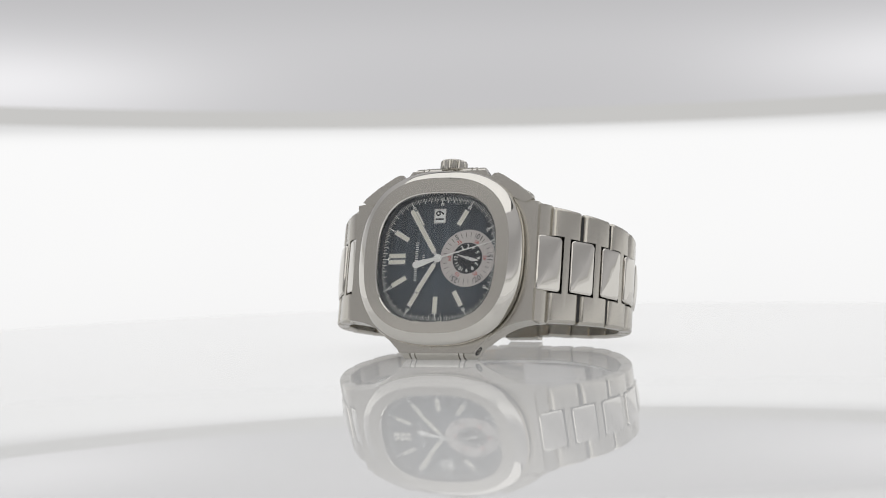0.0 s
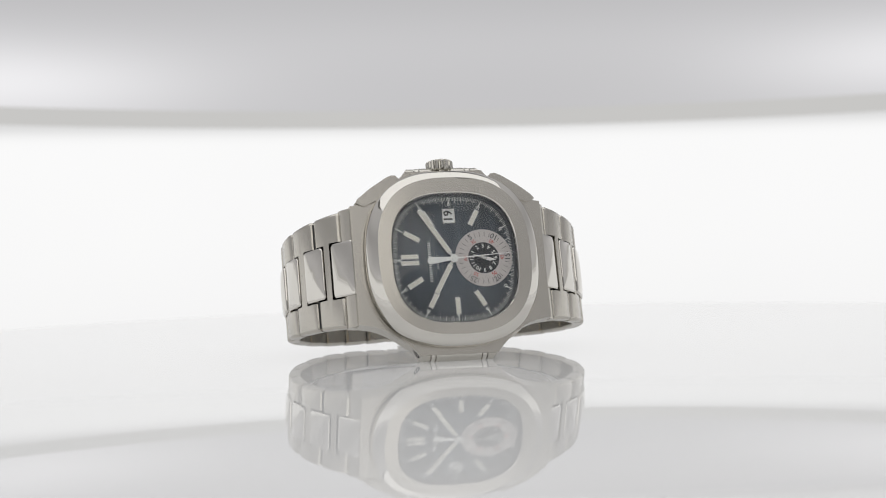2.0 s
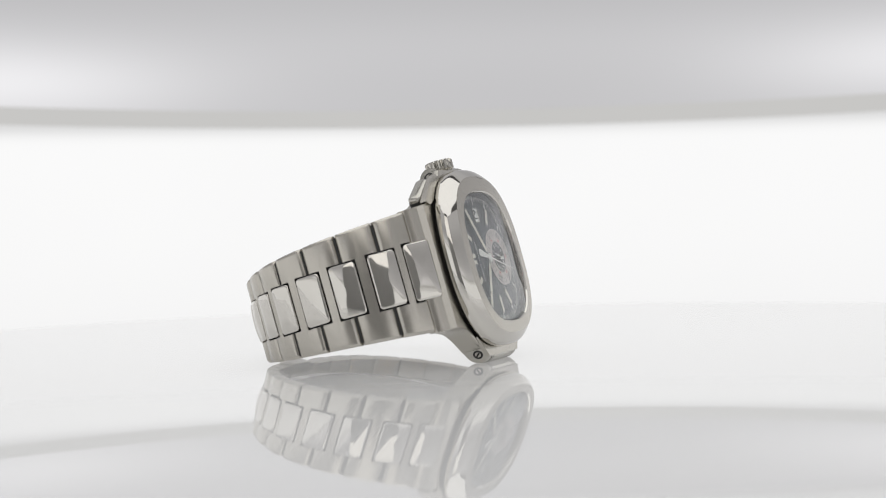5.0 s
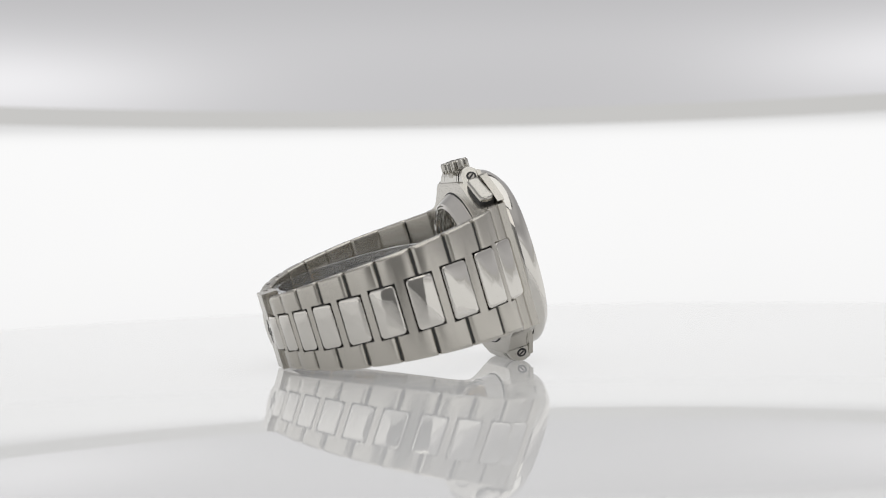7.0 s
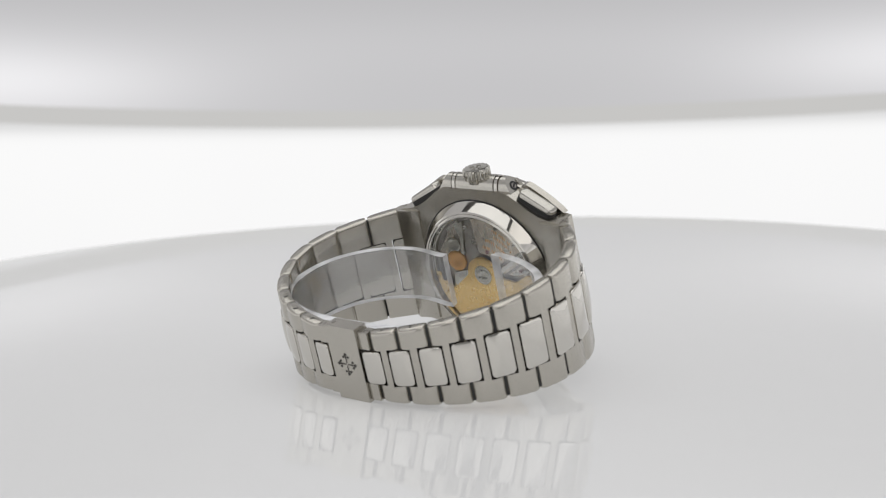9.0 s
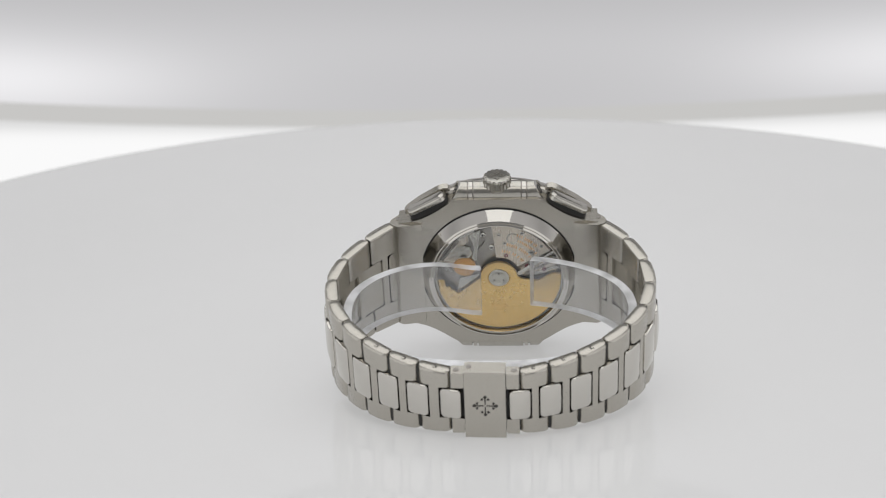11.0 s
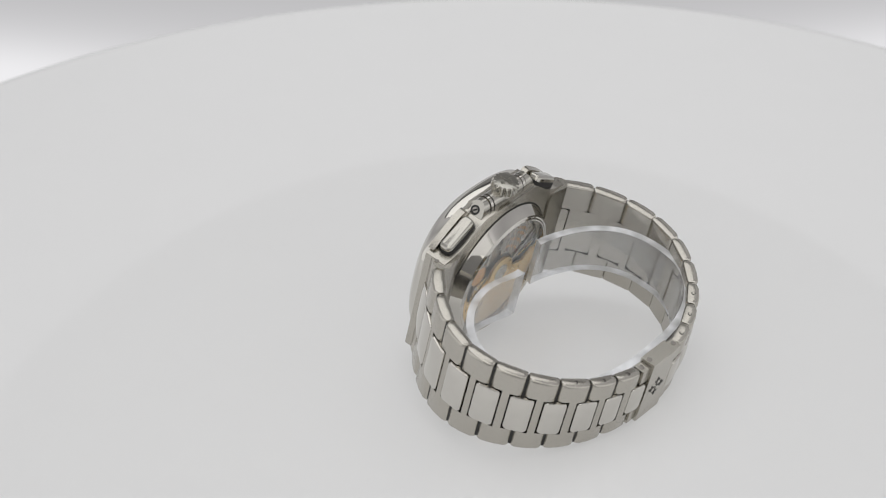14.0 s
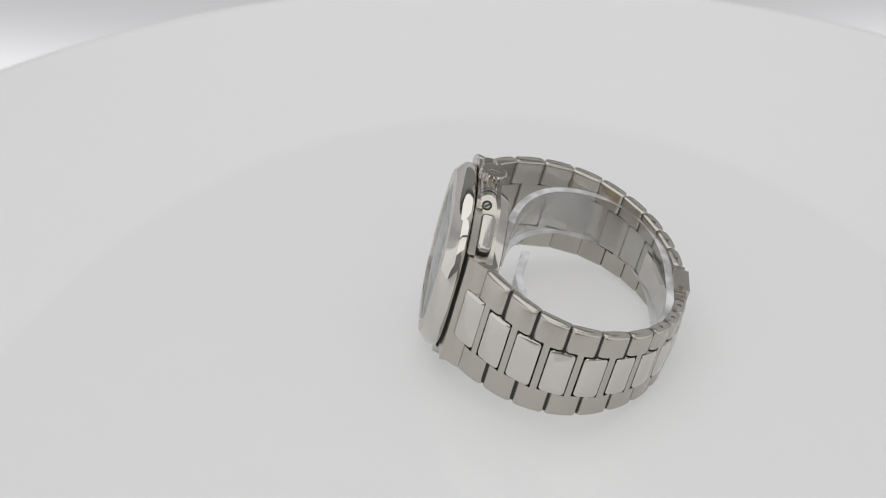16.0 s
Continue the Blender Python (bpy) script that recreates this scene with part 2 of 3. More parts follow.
def writing(text, size, x, y, z, turn, material, parent, name="numeral", bold=0.012):
    """Flat lettering on a face that looks along -y; turn: degrees anticlockwise as seen from the front."""
    curve = bpy.data.curves.new(name, "FONT")
    curve.body, curve.size, curve.align_x, curve.align_y = text, size * MM, "CENTER", "CENTER"
    curve.resolution_u = 3
    curve.extrude, curve.offset = 0.00001, bold * MM
    holder = bpy.data.objects.new(name, curve)
    scene.collection.objects.link(holder)
    mesh = bpy.data.meshes.new_from_object(holder.evaluated_get(bpy.context.evaluated_depsgraph_get()))
    bpy.data.objects.remove(holder)
    mesh.materials.clear()
    mesh.materials.append(material)
    mesh.transform(Matrix.Translation((x * MM, y * MM, z * MM)) @ pose(0, 0, 0, 90) @ pose(0, 0, 0, 0, 0, turn))
    ob = new(name, mesh)
    ob.parent = parent
    return ob


# ---- setting ----
def build_setting():
    def shell(name, x0, x1, y0, y1, z0, z1, mat):
        bm = bmesh.new()
        box(bm, x0, x1, y0, y1, z0, z1)
        return tagged(part(name, bm, mat), kind="structure")

    # unseen room added round the set, its greys chosen for the steel's reflections; in millimetres
    shell("floor", -1400, 1400, -1400, 1400, -900, -850, floor_paint)
    shell("ceiling", -1400, 1400, -1400, 1400, 1500, 1550, wall_paint)
    shell("wall_north", -1400, 1400, 1400, 1500, -900, 1550, wall_paint)
    shell("wall_south", -1400, 1400, -1500, -1400, -900, 1550, wall_paint)
    shell("wall_east", 1400, 1500, -1500, 1500, -900, 1550, wall_paint)
    shell("wall_west", -1500, -1400, -1500, 1500, -900, 1550, wall_paint)


def build_turntable():
    bm = bmesh.new()
    n = 128
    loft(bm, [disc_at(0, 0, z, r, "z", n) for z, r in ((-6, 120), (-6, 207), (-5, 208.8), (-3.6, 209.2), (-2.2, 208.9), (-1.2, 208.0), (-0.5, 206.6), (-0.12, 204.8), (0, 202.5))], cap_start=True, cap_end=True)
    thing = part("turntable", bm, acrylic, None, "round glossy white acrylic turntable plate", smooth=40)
    tagged(thing, category="turntable")
    bm = bmesh.new()
    loft(bm, [disc_at(0, 0, z, r, "z", 48) for z, r in ((-845, 140), (-830, 140), (-800, 60), (-40, 60), (-6.2, 110))], cap_start=True, cap_end=True)
    part("pedestal", bm, post_paint, thing)
    return thing


def arc_sheet(bm, profile, half_angle, steps=136, lift=3.0):
    """A curved sheet about the turntable's axis; profile: radius and height, with thickness behind."""
    rows = []
    for i in range(steps + 1):
        a = radians(-half_angle + 2 * half_angle * i / steps)
        rows.append([bm.verts.new((r * sin(a), r * cos(a), z + lift * min(abs(a) / 0.62, 1.5) ** 2)) for r, z in profile])
    n = len(profile)
    for r0, r1 in zip(rows, rows[1:]):
        for k in range(n):
            bm.faces.new((r0[k], r1[k], r1[(k + 1) % n], r0[(k + 1) % n]))
    bm.faces.new(rows[0])
    bm.faces.new(rows[-1][::-1])


BACK_PIVOT = Vector((0, 0.020, 0.015))


def build_backdrop():
    """Curved light backdrop that swings with the camera's arm about the watch; built as it stands at the start."""
    thing = new("light_backdrop")
    thing.location = BACK_PIVOT
    tagged(thing, "curved white backlit diffuser backdrop wrapped round the turntable", "backdrop")
    shift = Vector((0, -20, -15))

    def piece(name, profile, half, mat, label):
        bm = bmesh.new()
        arc_sheet(bm, profile, half)
        bmesh.ops.translate(bm, vec=shift, verts=bm.verts)
        return part(name, bm, mat, thing, label, smooth=30)

    # the sides out to 160 degrees are unseen, added to brighten the steel's reflections
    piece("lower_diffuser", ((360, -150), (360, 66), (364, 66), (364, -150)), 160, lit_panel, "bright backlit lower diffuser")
    # strip added where only soft shade lies between the two diffusers
    piece("shade_strip", ((359, 66.2), (357, 73), (363, 73), (365, 66.2)), 160, shade_strip_grey, "grey strip added for the soft shade between the diffusers")
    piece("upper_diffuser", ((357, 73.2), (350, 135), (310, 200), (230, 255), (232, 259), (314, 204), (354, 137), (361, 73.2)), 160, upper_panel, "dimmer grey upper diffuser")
    return thing


# ---- the wristwatch; x from 12 to 6 o'clock, y to its back, z from 9 to 3 o'clock, in millimetres from the pointers' pivot ----
def hour_way(h):
    t = radians(30 * h)
    return Vector((-cos(t), 0, sin(t)))


BEZEL_N = 2.5
GLASS_A, GLASS_B, GLASS_N = 14.3, 14.75, 2.8


def build_case(watch):
    # middle case: soft octagon with the ears at 3 and 9 o'clock
    half = [(8.6, 19.7), (9.8, 19.3), (11.2, 18.4), (13.0, 17.05), (15.0, 15.75), (17.0, 14.75), (19.0, 14.1), (20.6, 13.85), (22.2, 13.6)]
    loop = [(x, 2.7, z) for x, z in half] + [(x, 2.7, -z) for x, z in half[::-1]]
    loop += [(-x, 2.7, -z) for x, z in half] + [(-x, 2.7, z) for x, z in half[::-1]]
    bm = bmesh.new()
    prism(bm, loop, (0, 5.3, 0))
    bevelled(bm, 0.5, 2)
    case = part("case", bm, brushed_x, watch, "brushed steel middle case", smooth=35)
    # end pieces that carry the bracelet
    for side in (-1, 1):
        bm = bmesh.new()
        profile = [(17.0, 2.75), (19.4, 2.75), (20.5, 2.95), (21.3, 3.45), (22.2, 4.3), (23.1, 5.25), (23.8, 6.1), (24.1, 7.1), (23.8, 8.2), (22.2, 9.2), (17.0, 8.4)]
        prism(bm, [(side * x, y, -13.5) for x, y in profile], (0, 0, 27.0))
        bevelled(bm, 0.5, 3, 35)
        part("end_piece", bm, brushed_z, case, "", smooth=50)
        for z in (13.3, -13.3):
            bm = bmesh.new()
            s = 1 if z > 0 else -1
            loft(bm, [disc_at(side * 22.4, 6.0, z + s * 0.1, 0.55, "z", 16), disc_at(side * 22.4, 6.0, z + s * 0.35, 0.5, "z", 16)], cap_start=True, cap_end=True)
            part("pin", bm, dark_metal, case)
    for side in (1, -1):
        bm = bmesh.new()
        shape = [(13.4, 16.6), (10.8, 19.2), (9.6, 20.4), (9.0, 21.2)]
        prism(bm, [(x, 2.35, side * z) for x, z in shape] + [(-x, 2.35, side * z) for x, z in shape[::-1]], (0, 0.9, 0))
        bevelled(bm, 0.3, 2, 40)
        part("ear_plate", bm, brushed_z, case, "", smooth=40)
    # hinge blocks at 3 and 9 o'clock, split into a middle and two cheeks
    for side in (1, -1):
        def ear(x0, x1, grow):
            b = bmesh.new()
            if side > 0:
                cap = [(2.6, 17.6), (2.6, 20.2), (2.85, 21.1), (3.4, 21.8), (4.1, 22.25), (4.9, 22.4), (5.6, 22.25), (6.25, 21.8), (6.7, 21.1), (6.95, 20.2), (7.2, 19.0), (7.4, 17.6)]
            else:
                cap = [(2.6, 17.6), (2.6, 20.7), (3.1, 21.7), (4.3, 22.3), (5.6, 22.1), (6.6, 21.7), (7.3, 21.0), (7.7, 20.0), (7.8, 18.8), (7.8, 17.6)]
            prism(b, [(x0, y + (grow if y > 5 else 0), side * (z + grow)) for y, z in cap], (x1 - x0, 0, 0))
            return b

        bm = ear(-5.2, 5.2, 0.12)
        bevelled(bm, 0.2, 2, 40)
        part("hinge_block", bm, satin, case, "", smooth=35)
        bm = ear(-6.75, 6.75, -0.35)
        part("hinge_frame", bm, dark_metal, case, "dark joint of the hinge block", smooth=35)
        for cheek in (-1, 1):
            bm = ear(cheek * 5.5, cheek * 6.35, 0.1)
            bevelled(bm, 0.15, 1, 40)
            part("hinge_strip", bm, polished, case, "polished strip of the hinge", smooth=35)
            bm = ear(cheek * 6.7, cheek * 9.4, 0.0)
            for v in bm.verts:
                if abs(v.co.x) > 8:
                    v.co.x = cheek * (8.3 + 0.6 * (22 - abs(v.co.z)))
            bevelled(bm, 0.4, 3, 40)
            ob = part("ear_cheek", bm, satin, case, "", smooth=40)
            way = Vector((cheek * 0.857, 0, side * 0.514))
            centre = Vector((cheek * 9.33, 4.7, side * 20.3)) if side > 0 else Vector((cheek * 9.30, 4.9, side * 20.3))
            for r0, r1, d0, d1, mat, nm in ((1.12, 1.12, -0.6, 0.05, recess_black, "screw_hole"), (0.72, 0.66, -0.3, 0.08, dark_metal, "screw")):
                bm = bmesh.new()
                turn = way.to_track_quat("Z", "Y").to_matrix().to_4x4()
                rings = [[Matrix.Translation(centre) @ turn @ p for p in disc_at(0, 0, d, r, "z", 20)] for d, r in ((d0, r0), (d1, r1))]
                loft(bm, rings, cap_start=True, cap_end=True)
                piece = part(nm, bm, mat, case, smooth=40)
            bm = bmesh.new()
            box(bm, -0.6, 0.6, -0.2, 0.2, 0.05, 0.11)
            bmesh.ops.transform(bm, matrix=Matrix.Translation(centre) @ turn @ pose(0, 0, 0, 0, 0, 40), verts=bm.verts)
            part("screw_slot", bm, recess_black, case)
    return case


def build_bezel(watch):
    bm = bmesh.new()
    steps = [(GLASS_A, GLASS_B, GLASS_N, 0.2), (GLASS_A, GLASS_B, GLASS_N, -1.95), (GLASS_A + 0.25, GLASS_B + 0.25, GLASS_N, -2.25),
             (17.5, 18.0, 2.6, -2.05), (18.6, 19.05, 2.55, -1.25), (19.4, 19.8, BEZEL_N, -0.5), (19.72, 20.12, BEZEL_N, 0.0), (19.84, 20.24, BEZEL_N, 0.7),
             (19.85, 20.25, BEZEL_N, 1.7), (19.7, 20.1, BEZEL_N, 2.05), (19.3, 19.7, BEZEL_N, 2.2), (17.0, 17.6, BEZEL_N, 2.2)]
    mats = [1, 1, 0] + [1] * (len(steps) - 3)
    loft(bm, [squircle(a, b, n, y, 128, cz=0.45 * min(1.0, max(0.0, (a - 15) / 2))) for a, b, n, y in steps], mats, closed=True)
    bezel = part("bezel", bm, [brushed_z, fine_polish], watch, "rounded octagonal steel bezel, brushed face and polished bevel", smooth=25)
    bm = bmesh.new()
    for x0, x1, z in ((1.6, 2.5, 18.25), (2.2, 2.7, 18.1), (2.9, 5.0, 18.0)):
        prism(bm, [(x0, -2.075, z), (x1, -2.068, z - 0.05), (x1, -2.068, z + 0.04), (x0, -2.075, z + 0.12)], (0, 0.05, 0))
    part("scuff", bm, engraved, bezel, "small dark scuff on the brushed face")
    # black filler added for the shade in the gap between bezel and case
    bm = bmesh.new()
    loft(bm, [squircle(18.6, 19.0, BEZEL_N, 2.25, 96, cz=0.45), squircle(18.6, 19.0, BEZEL_N, 2.95, 96, cz=0.45)], cap_start=True, cap_end=True)
    part("bezel_shade_filler", bm, recess_black, watch, "black filler that darkens the gap under the bezel")
    bm = bmesh.new()
    loft(bm, [squircle(a, z - 0.3, 2.58, y, 96, cz=0.45) for a, z, y in ((18.8, 19.5, 2.75), (20.1, 20.8, 2.75), (20.4, 21.1, 2.95), (20.45, 21.15, 3.4), (20.25, 20.95, 3.9), (19.0, 19.7, 4.3))], closed=True)
    part("shoulder", bm, brushed_x, watch, "steel rim behind the bezel", smooth=35)
    bm = bmesh.new()
    loft(bm, [squircle(14.25, 14.7, GLASS_N, -1.4, 64), squircle(14.25, 14.7, GLASS_N, -2.0, 64), squircle(13.9, 14.35, GLASS_N, -2.15, 64)], cap_start=True, cap_end=True)
    glass = part("crystal", bm, crystal_mat, watch, "clear sapphire crystal over the dial", smooth=25)
    glass.visible_shadow = False


def build_dial(watch):
    bm = bmesh.new()
    loft(bm, [squircle(14.25, 14.7, GLASS_N, 0.0, 96), squircle(14.25, 14.7, GLASS_N, 0.6, 96)], cap_start=True, cap_end=True)
    dial = part("dial", bm, blue_dial, watch, "dark blue dial with embossed grooves")
    # flange with the second track
    bm = bmesh.new()
    loft(bm, [squircle(14.22, 14.67, GLASS_N, -1.3, 96), squircle(13.95, 14.4, GLASS_N, -0.12, 96), squircle(13.95, 14.4, GLASS_N, -0.02, 96), squircle(14.22, 14.67, GLASS_N, -0.02, 96)], closed=True)
    part("flange", bm, flange_grey, dial, "dark flange round the dial", smooth=30)
    ticks = bmesh.new()
    for i in range(240):
        t = 2 * pi * i / 240
        c, s = -cos(t), sin(t)
        r = (abs(c / 13.85) ** GLASS_N + abs(s / 14.3) ** GLASS_N) ** (-1 / GLASS_N)
        length, w = (1.6, 0.11) if i % 20 == 0 else (1.25, 0.075) if i % 4 == 0 else (0.8, 0.04)
        d, n = Vector((c, 0, s)), Vector((-s, 0, c))
        a, b = d * (r - length), d * r
        loop = [a - n * w, b - n * w, b + n * w, a + n * w]
        prism(ticks, [p + Vector((0, -0.03, 0)) for p in loop], (0, -0.01, 0))
    tagged(part("minute_track", ticks, white_ink, dial, "fine white minute track"), kind="stuff")
    for i, h in enumerate((5, 10, 15, 20, 25, 30, 35, 40, 45, 50, 55, 60)):
        if h == 30:
            continue
        c, s = -cos(2 * pi * h / 60), sin(2 * pi * h / 60)
        r = (abs(c / 12.9) ** GLASS_N + abs(s / 13.35) ** GLASS_N) ** (-1 / GLASS_N)
        writing(str(h), 0.95, c * (r - 0.75), -0.045, s * (r - 0.75), 90 - h * 6 if not 15 < h < 45 else 270 - h * 6, white_ink, dial)
    # applied hour markers
    for h in (1, 2, 4, 8, 9, 10, 11):
        d = hour_way(h)
        k = 10.5 + 0.3 * abs(d.z)
        a, b = d * (k - 2.0), d * (k + 2.0)
        n = Vector((-d.z, 0, d.x))
        for w, y0, y1, cut, mat, nm in ((0.62, -0.02, -0.36, 0, white_metal, "hour_marker"), (0.42, -0.30, -0.40, 0.2, lume, "lume")):
            bm = bmesh.new()
            a2, b2 = a + d * cut, b - d * cut
            prism(bm, [p + Vector((0, y0, 0)) for p in (a2 - n * w, b2 - n * w, b2 + n * w, a2 + n * w)], (0, y1 - y0, 0))
            if nm == "hour_marker":
                bevelled(bm, 0.08, 1)
                marker = part(nm, bm, mat, dial)
            else:
                part(nm, bm, mat, marker)
    for z in (-0.72, 0.72):
        bm = bmesh.new()
        box(bm, -12.2, -8.0, -0.36, -0.02, z - 0.56, z + 0.56)
        bevelled(bm, 0.08, 1)
        marker = part("hour_marker", bm, white_metal, dial)
        bm = bmesh.new()
        box(bm, -12.0, -8.2, -0.40, -0.30, z - 0.38, z + 0.38)
        part("lume", bm, lume, marker)
    # date aperture
    bm = bmesh.new()
    for x0, x1, z0, z1 in ((-1.75, -1.5, 8.2, 11.6), (0.9, 1.15, 8.2, 11.6), (-1.5, 0.9, 8.2, 8.45), (-1.5, 0.9, 11.35, 11.6)):
        box(bm, x0, x1, -0.25, -0.02, z0, z1)
    part("date_frame", bm, white_metal, dial)
    bm = bmesh.new()
    box(bm, -1.5, 0.9, -0.06, -0.01, 8.45, 11.35)
    part("date_disc", bm, date_white, dial, "white date disc")
    writing("19", 2.75, -0.3, -0.08, 9.9, 90, black_ink, dial, "date_numeral", 0.05)
    # maker's two lines stand as plain bars
    for x, z0, z1, w in ((-5.45, -5.0, 3.9, 0.36), (-3.7, -2.1, 0.9, 0.24)):
        bm = bmesh.new()
        z = z0
        while z < z1:
            step = 0.18 if w > 0.3 else 0.15
            if not -0.95 < z < -0.6:
                box(bm, x - w, x + w, -0.06, -0.04, z, min(z + step, z1))
            z += step + 0.33
        part("maker_mark", bm, white_ink, dial, "small white maker's line as bars")
    # subsidiary counter at 6 o'clock
    cx = 7.0
    bm = bmesh.new()
    loft(bm, [disc_at(cx, y, 0, r, "y", 64) for r, y in ((3.6, -0.10), (3.6, -0.16), (6.55, -0.16), (6.6, -0.12), (6.6, -0.02), (3.6, -0.02))], closed=True)
    ring = part("counter_ring", bm, rose_ring, dial, "pale silver counter ring", smooth=30)
    bm = bmesh.new()
    loft(bm, [disc_at(cx, y, 0, r, "y", 48) for r, y in ((3.62, -0.05), (3.62, -0.09))], cap_start=True, cap_end=True)
    part("counter_centre", bm, black_dial, dial, "black counter centre")
    for k in range(12):
        d = hour_way(k)
        r = 2.75
        text = str(k if k else 12)
        writing(text, 1.25, cx + d.x * r, -0.11, d.z * r, 90 - 30 * k if not 3 < k < 9 else 270 - 30 * k, white_ink, dial)
    for k, (outer, inner) in enumerate((("", "60"), ("5", "35"), ("10", "40"), ("15", "45"), ("20", "50"), ("25", "55"))):
        d = hour_way(2 * k)
        turn = (90, 30, 150, 90, 30, 150)[k]
        if outer:
            writing(outer, 1.75, cx + d.x * 5.55, -0.18, d.z * 5.55, turn, black_ink, ring)
        writing(inner, 1.2, cx + d.x * 4.25, -0.18, d.z * 4.25, turn, red_ink, ring)
    bm = bmesh.new()
    for k in range(30):
        if k % 5 == 0:
            continue
        t = 2 * pi * k / 30
        d, n = Vector((-cos(t), 0, sin(t))), Vector((sin(t), 0, cos(t)))
        c = Vector((cx, -0.165, 0))
        loop = [c + d * 4.9 - n * 0.05, c + d * 5.95 - n * 0.05, c + d * 5.95 + n * 0.05, c + d * 4.9 + n * 0.05]
        prism(bm, loop, (0, -0.015, 0))
    tagged(part("counter_ticks", bm, black_ink, ring), kind="stuff")
    # counter pointers
    bm = bmesh.new()
    round_bar(bm, cx - 2.4, 0.8, cx + 0.4, -0.1, 0.10, 0.32, -0.30, -0.36)
    round_bar(bm, cx, 0, cx, 0.01, 0.42, 0.42, -0.18, -0.45, 10)
    part("counter_minute_hand", bm, white_metal, dial)
    bm = bmesh.new()
    round_bar(bm, cx, 0, cx + 1.3, -0.35, 0.25, 0.42, -0.20, -0.26)
    round_bar(bm, cx + 1.3, -0.35, cx + 2.6, -0.5, 0.42, 0.08, -0.20, -0.26)
    part("counter_hour_hand", bm, white_ink, dial)
    return dial


def build_pointers(watch, dial):
    def baton(name, x, z, w, y):
        d = Vector((x, 0, z)).normalized()
        bm = bmesh.new()
        round_bar(bm, 0, 0, d.x * 2.0, d.z * 2.0, 0.35, 0.35, y, y - 0.14)
        round_bar(bm, d.x * 1.9, d.z * 1.9, x, z, w, w, y, y - 0.16, 6)
        ob = part(name, bm, white_metal, watch)
        bm = bmesh.new()
        round_bar(bm, d.x * 2.1, d.z * 2.1, x - d.x * 0.1, z - d.z * 0.1, w - 0.17, w - 0.17, y - 0.15, y - 0.2, 6)
        part("lume", bm, lume, ob)

    baton("hour_pointer", -4.5, -7.5, 0.62, -0.30)
    baton("minute_pointer", -6.9, 10.9, 0.62, -0.48)
    bm = bmesh.new()
    # drawn along -x (12 o'clock); its long end is turned by the keys
    round_bar(bm, 0, 0, -14.0, 0, 0.16, 0.05, 0, -0.08, 4)
    round_bar(bm, 0, 0, 5.4, 0, 0.3, 0.85, 0, -0.10, 8)
    loft(bm, [disc_at(0, y, 0, r, "y", 24) for r, y in ((0.95, 0.05), (0.95, -0.14), (0.55, -0.15), (0.5, -0.28))], cap_start=True, cap_end=True)
    ob = part("chronograph_pointer", bm, white_ink, watch, "thin white centre seconds pointer")
    ob.location = (0, -0.00066, 0)
    return ob


def build_crown(watch):
    bm = bmesh.new()
    n = 80

    def cog(z, r, depth):
        out = []
        for i in range(n):
            t = 2 * pi * i / n
            k = 0.5 + 0.5 * cos(16 * t)
            rr = r - depth * (1 - k) ** 1.5
            out.append(Vector((rr * cos(t), 5.2 + rr * sin(t), z)))
        return out

    loft(bm, [disc_at(0, 5.2, 20.8, 2.2, "z", n), disc_at(0, 5.2, 21.6, 2.2, "z", n), cog(21.7, 2.8, 0.3), cog(22.0, 3.15, 0.5), cog(23.8, 3.15, 0.5), cog(24.15, 2.9, 0.35), disc_at(0, 5.2, 24.2, 2.4, "z", n)], cap_start=True, cap_end=True)
    crown = part("crown", bm, satin, watch, "fluted polished steel crown", smooth=30)
    bm = bmesh.new()
    cross(bm, 1.7, 24.18, 24.3, "z", 0, 5.2)
    part("emblem", bm, satin, crown)
    # pushers along the upper flanks
    for side in (-1, 1):
        a, b = Vector((side * 11.5, 0, 19.1)), Vector((side * 19.8, 0, 14.75))
        d = (b - a).normalized()
        n_out = Vector((side * abs(d.z), 0, abs(d.x)))
        length = (b - a).length

        def lozenge(grow, h):
            out = []
            s0, s1, y0, y1, r = 0.15 - grow, length - 0.15 + grow, 3.9 - grow, 6.9 + grow, max(0.3, 1.1 + grow)
            for cs, cy, t0 in ((s1 - r, y1 - r, 0), (s0 + r, y1 - r, 90), (s0 + r, y0 + r, 180), (s1 - r, y0 + r, 270)):
                for i in range(6):
                    t = radians(t0 + 18 * i)
                    s, y = cs + r * cos(t), cy + r * sin(t)
                    rise = 0.25 * (1 - s / length)
                    p = a + d * s + n_out * (h + (rise if h > 0 else 0))
                    out.append(Vector((p.x, y, p.z)))
            return out

        bm = bmesh.new()
        loft(bm, [lozenge(g, h) for g, h in ((0.1, -1.2), (0.1, 0.45), (-0.05, 0.75), (-0.35, 0.98), (-0.9, 1.08))], cap_start=True, cap_end=True)
        part("pusher", bm, satin, watch, "polished steel chronograph pusher", smooth=50)
        bm = bmesh.new()
        loft(bm, [lozenge(0.2, h) for h in (-1.4, -0.1)], cap_start=True, cap_end=True)
        part("pusher_gap", bm, recess_black, watch)
        # raised flank between bezel and pusher, highest beside the hinge block
        bm = bmesh.new()
        flank = [(9.8, 17.2), (10.3, 19.5), (11.2, 20.4), (12.2, 20.45), (13.4, 19.95), (17.3, 17.5), (20.2, 15.2), (21.0, 14.2), (19.0, 13.4)]
        prism(bm, [(side * x, 2.26, z) for x, z in flank], (0, 1.5, 0))
        for v in bm.verts:
            if v.co.y > 3 and v.co.z > 14.5:
                v.co -= n_out * 0.3
        bevelled(bm, 0.6, 4, 30)
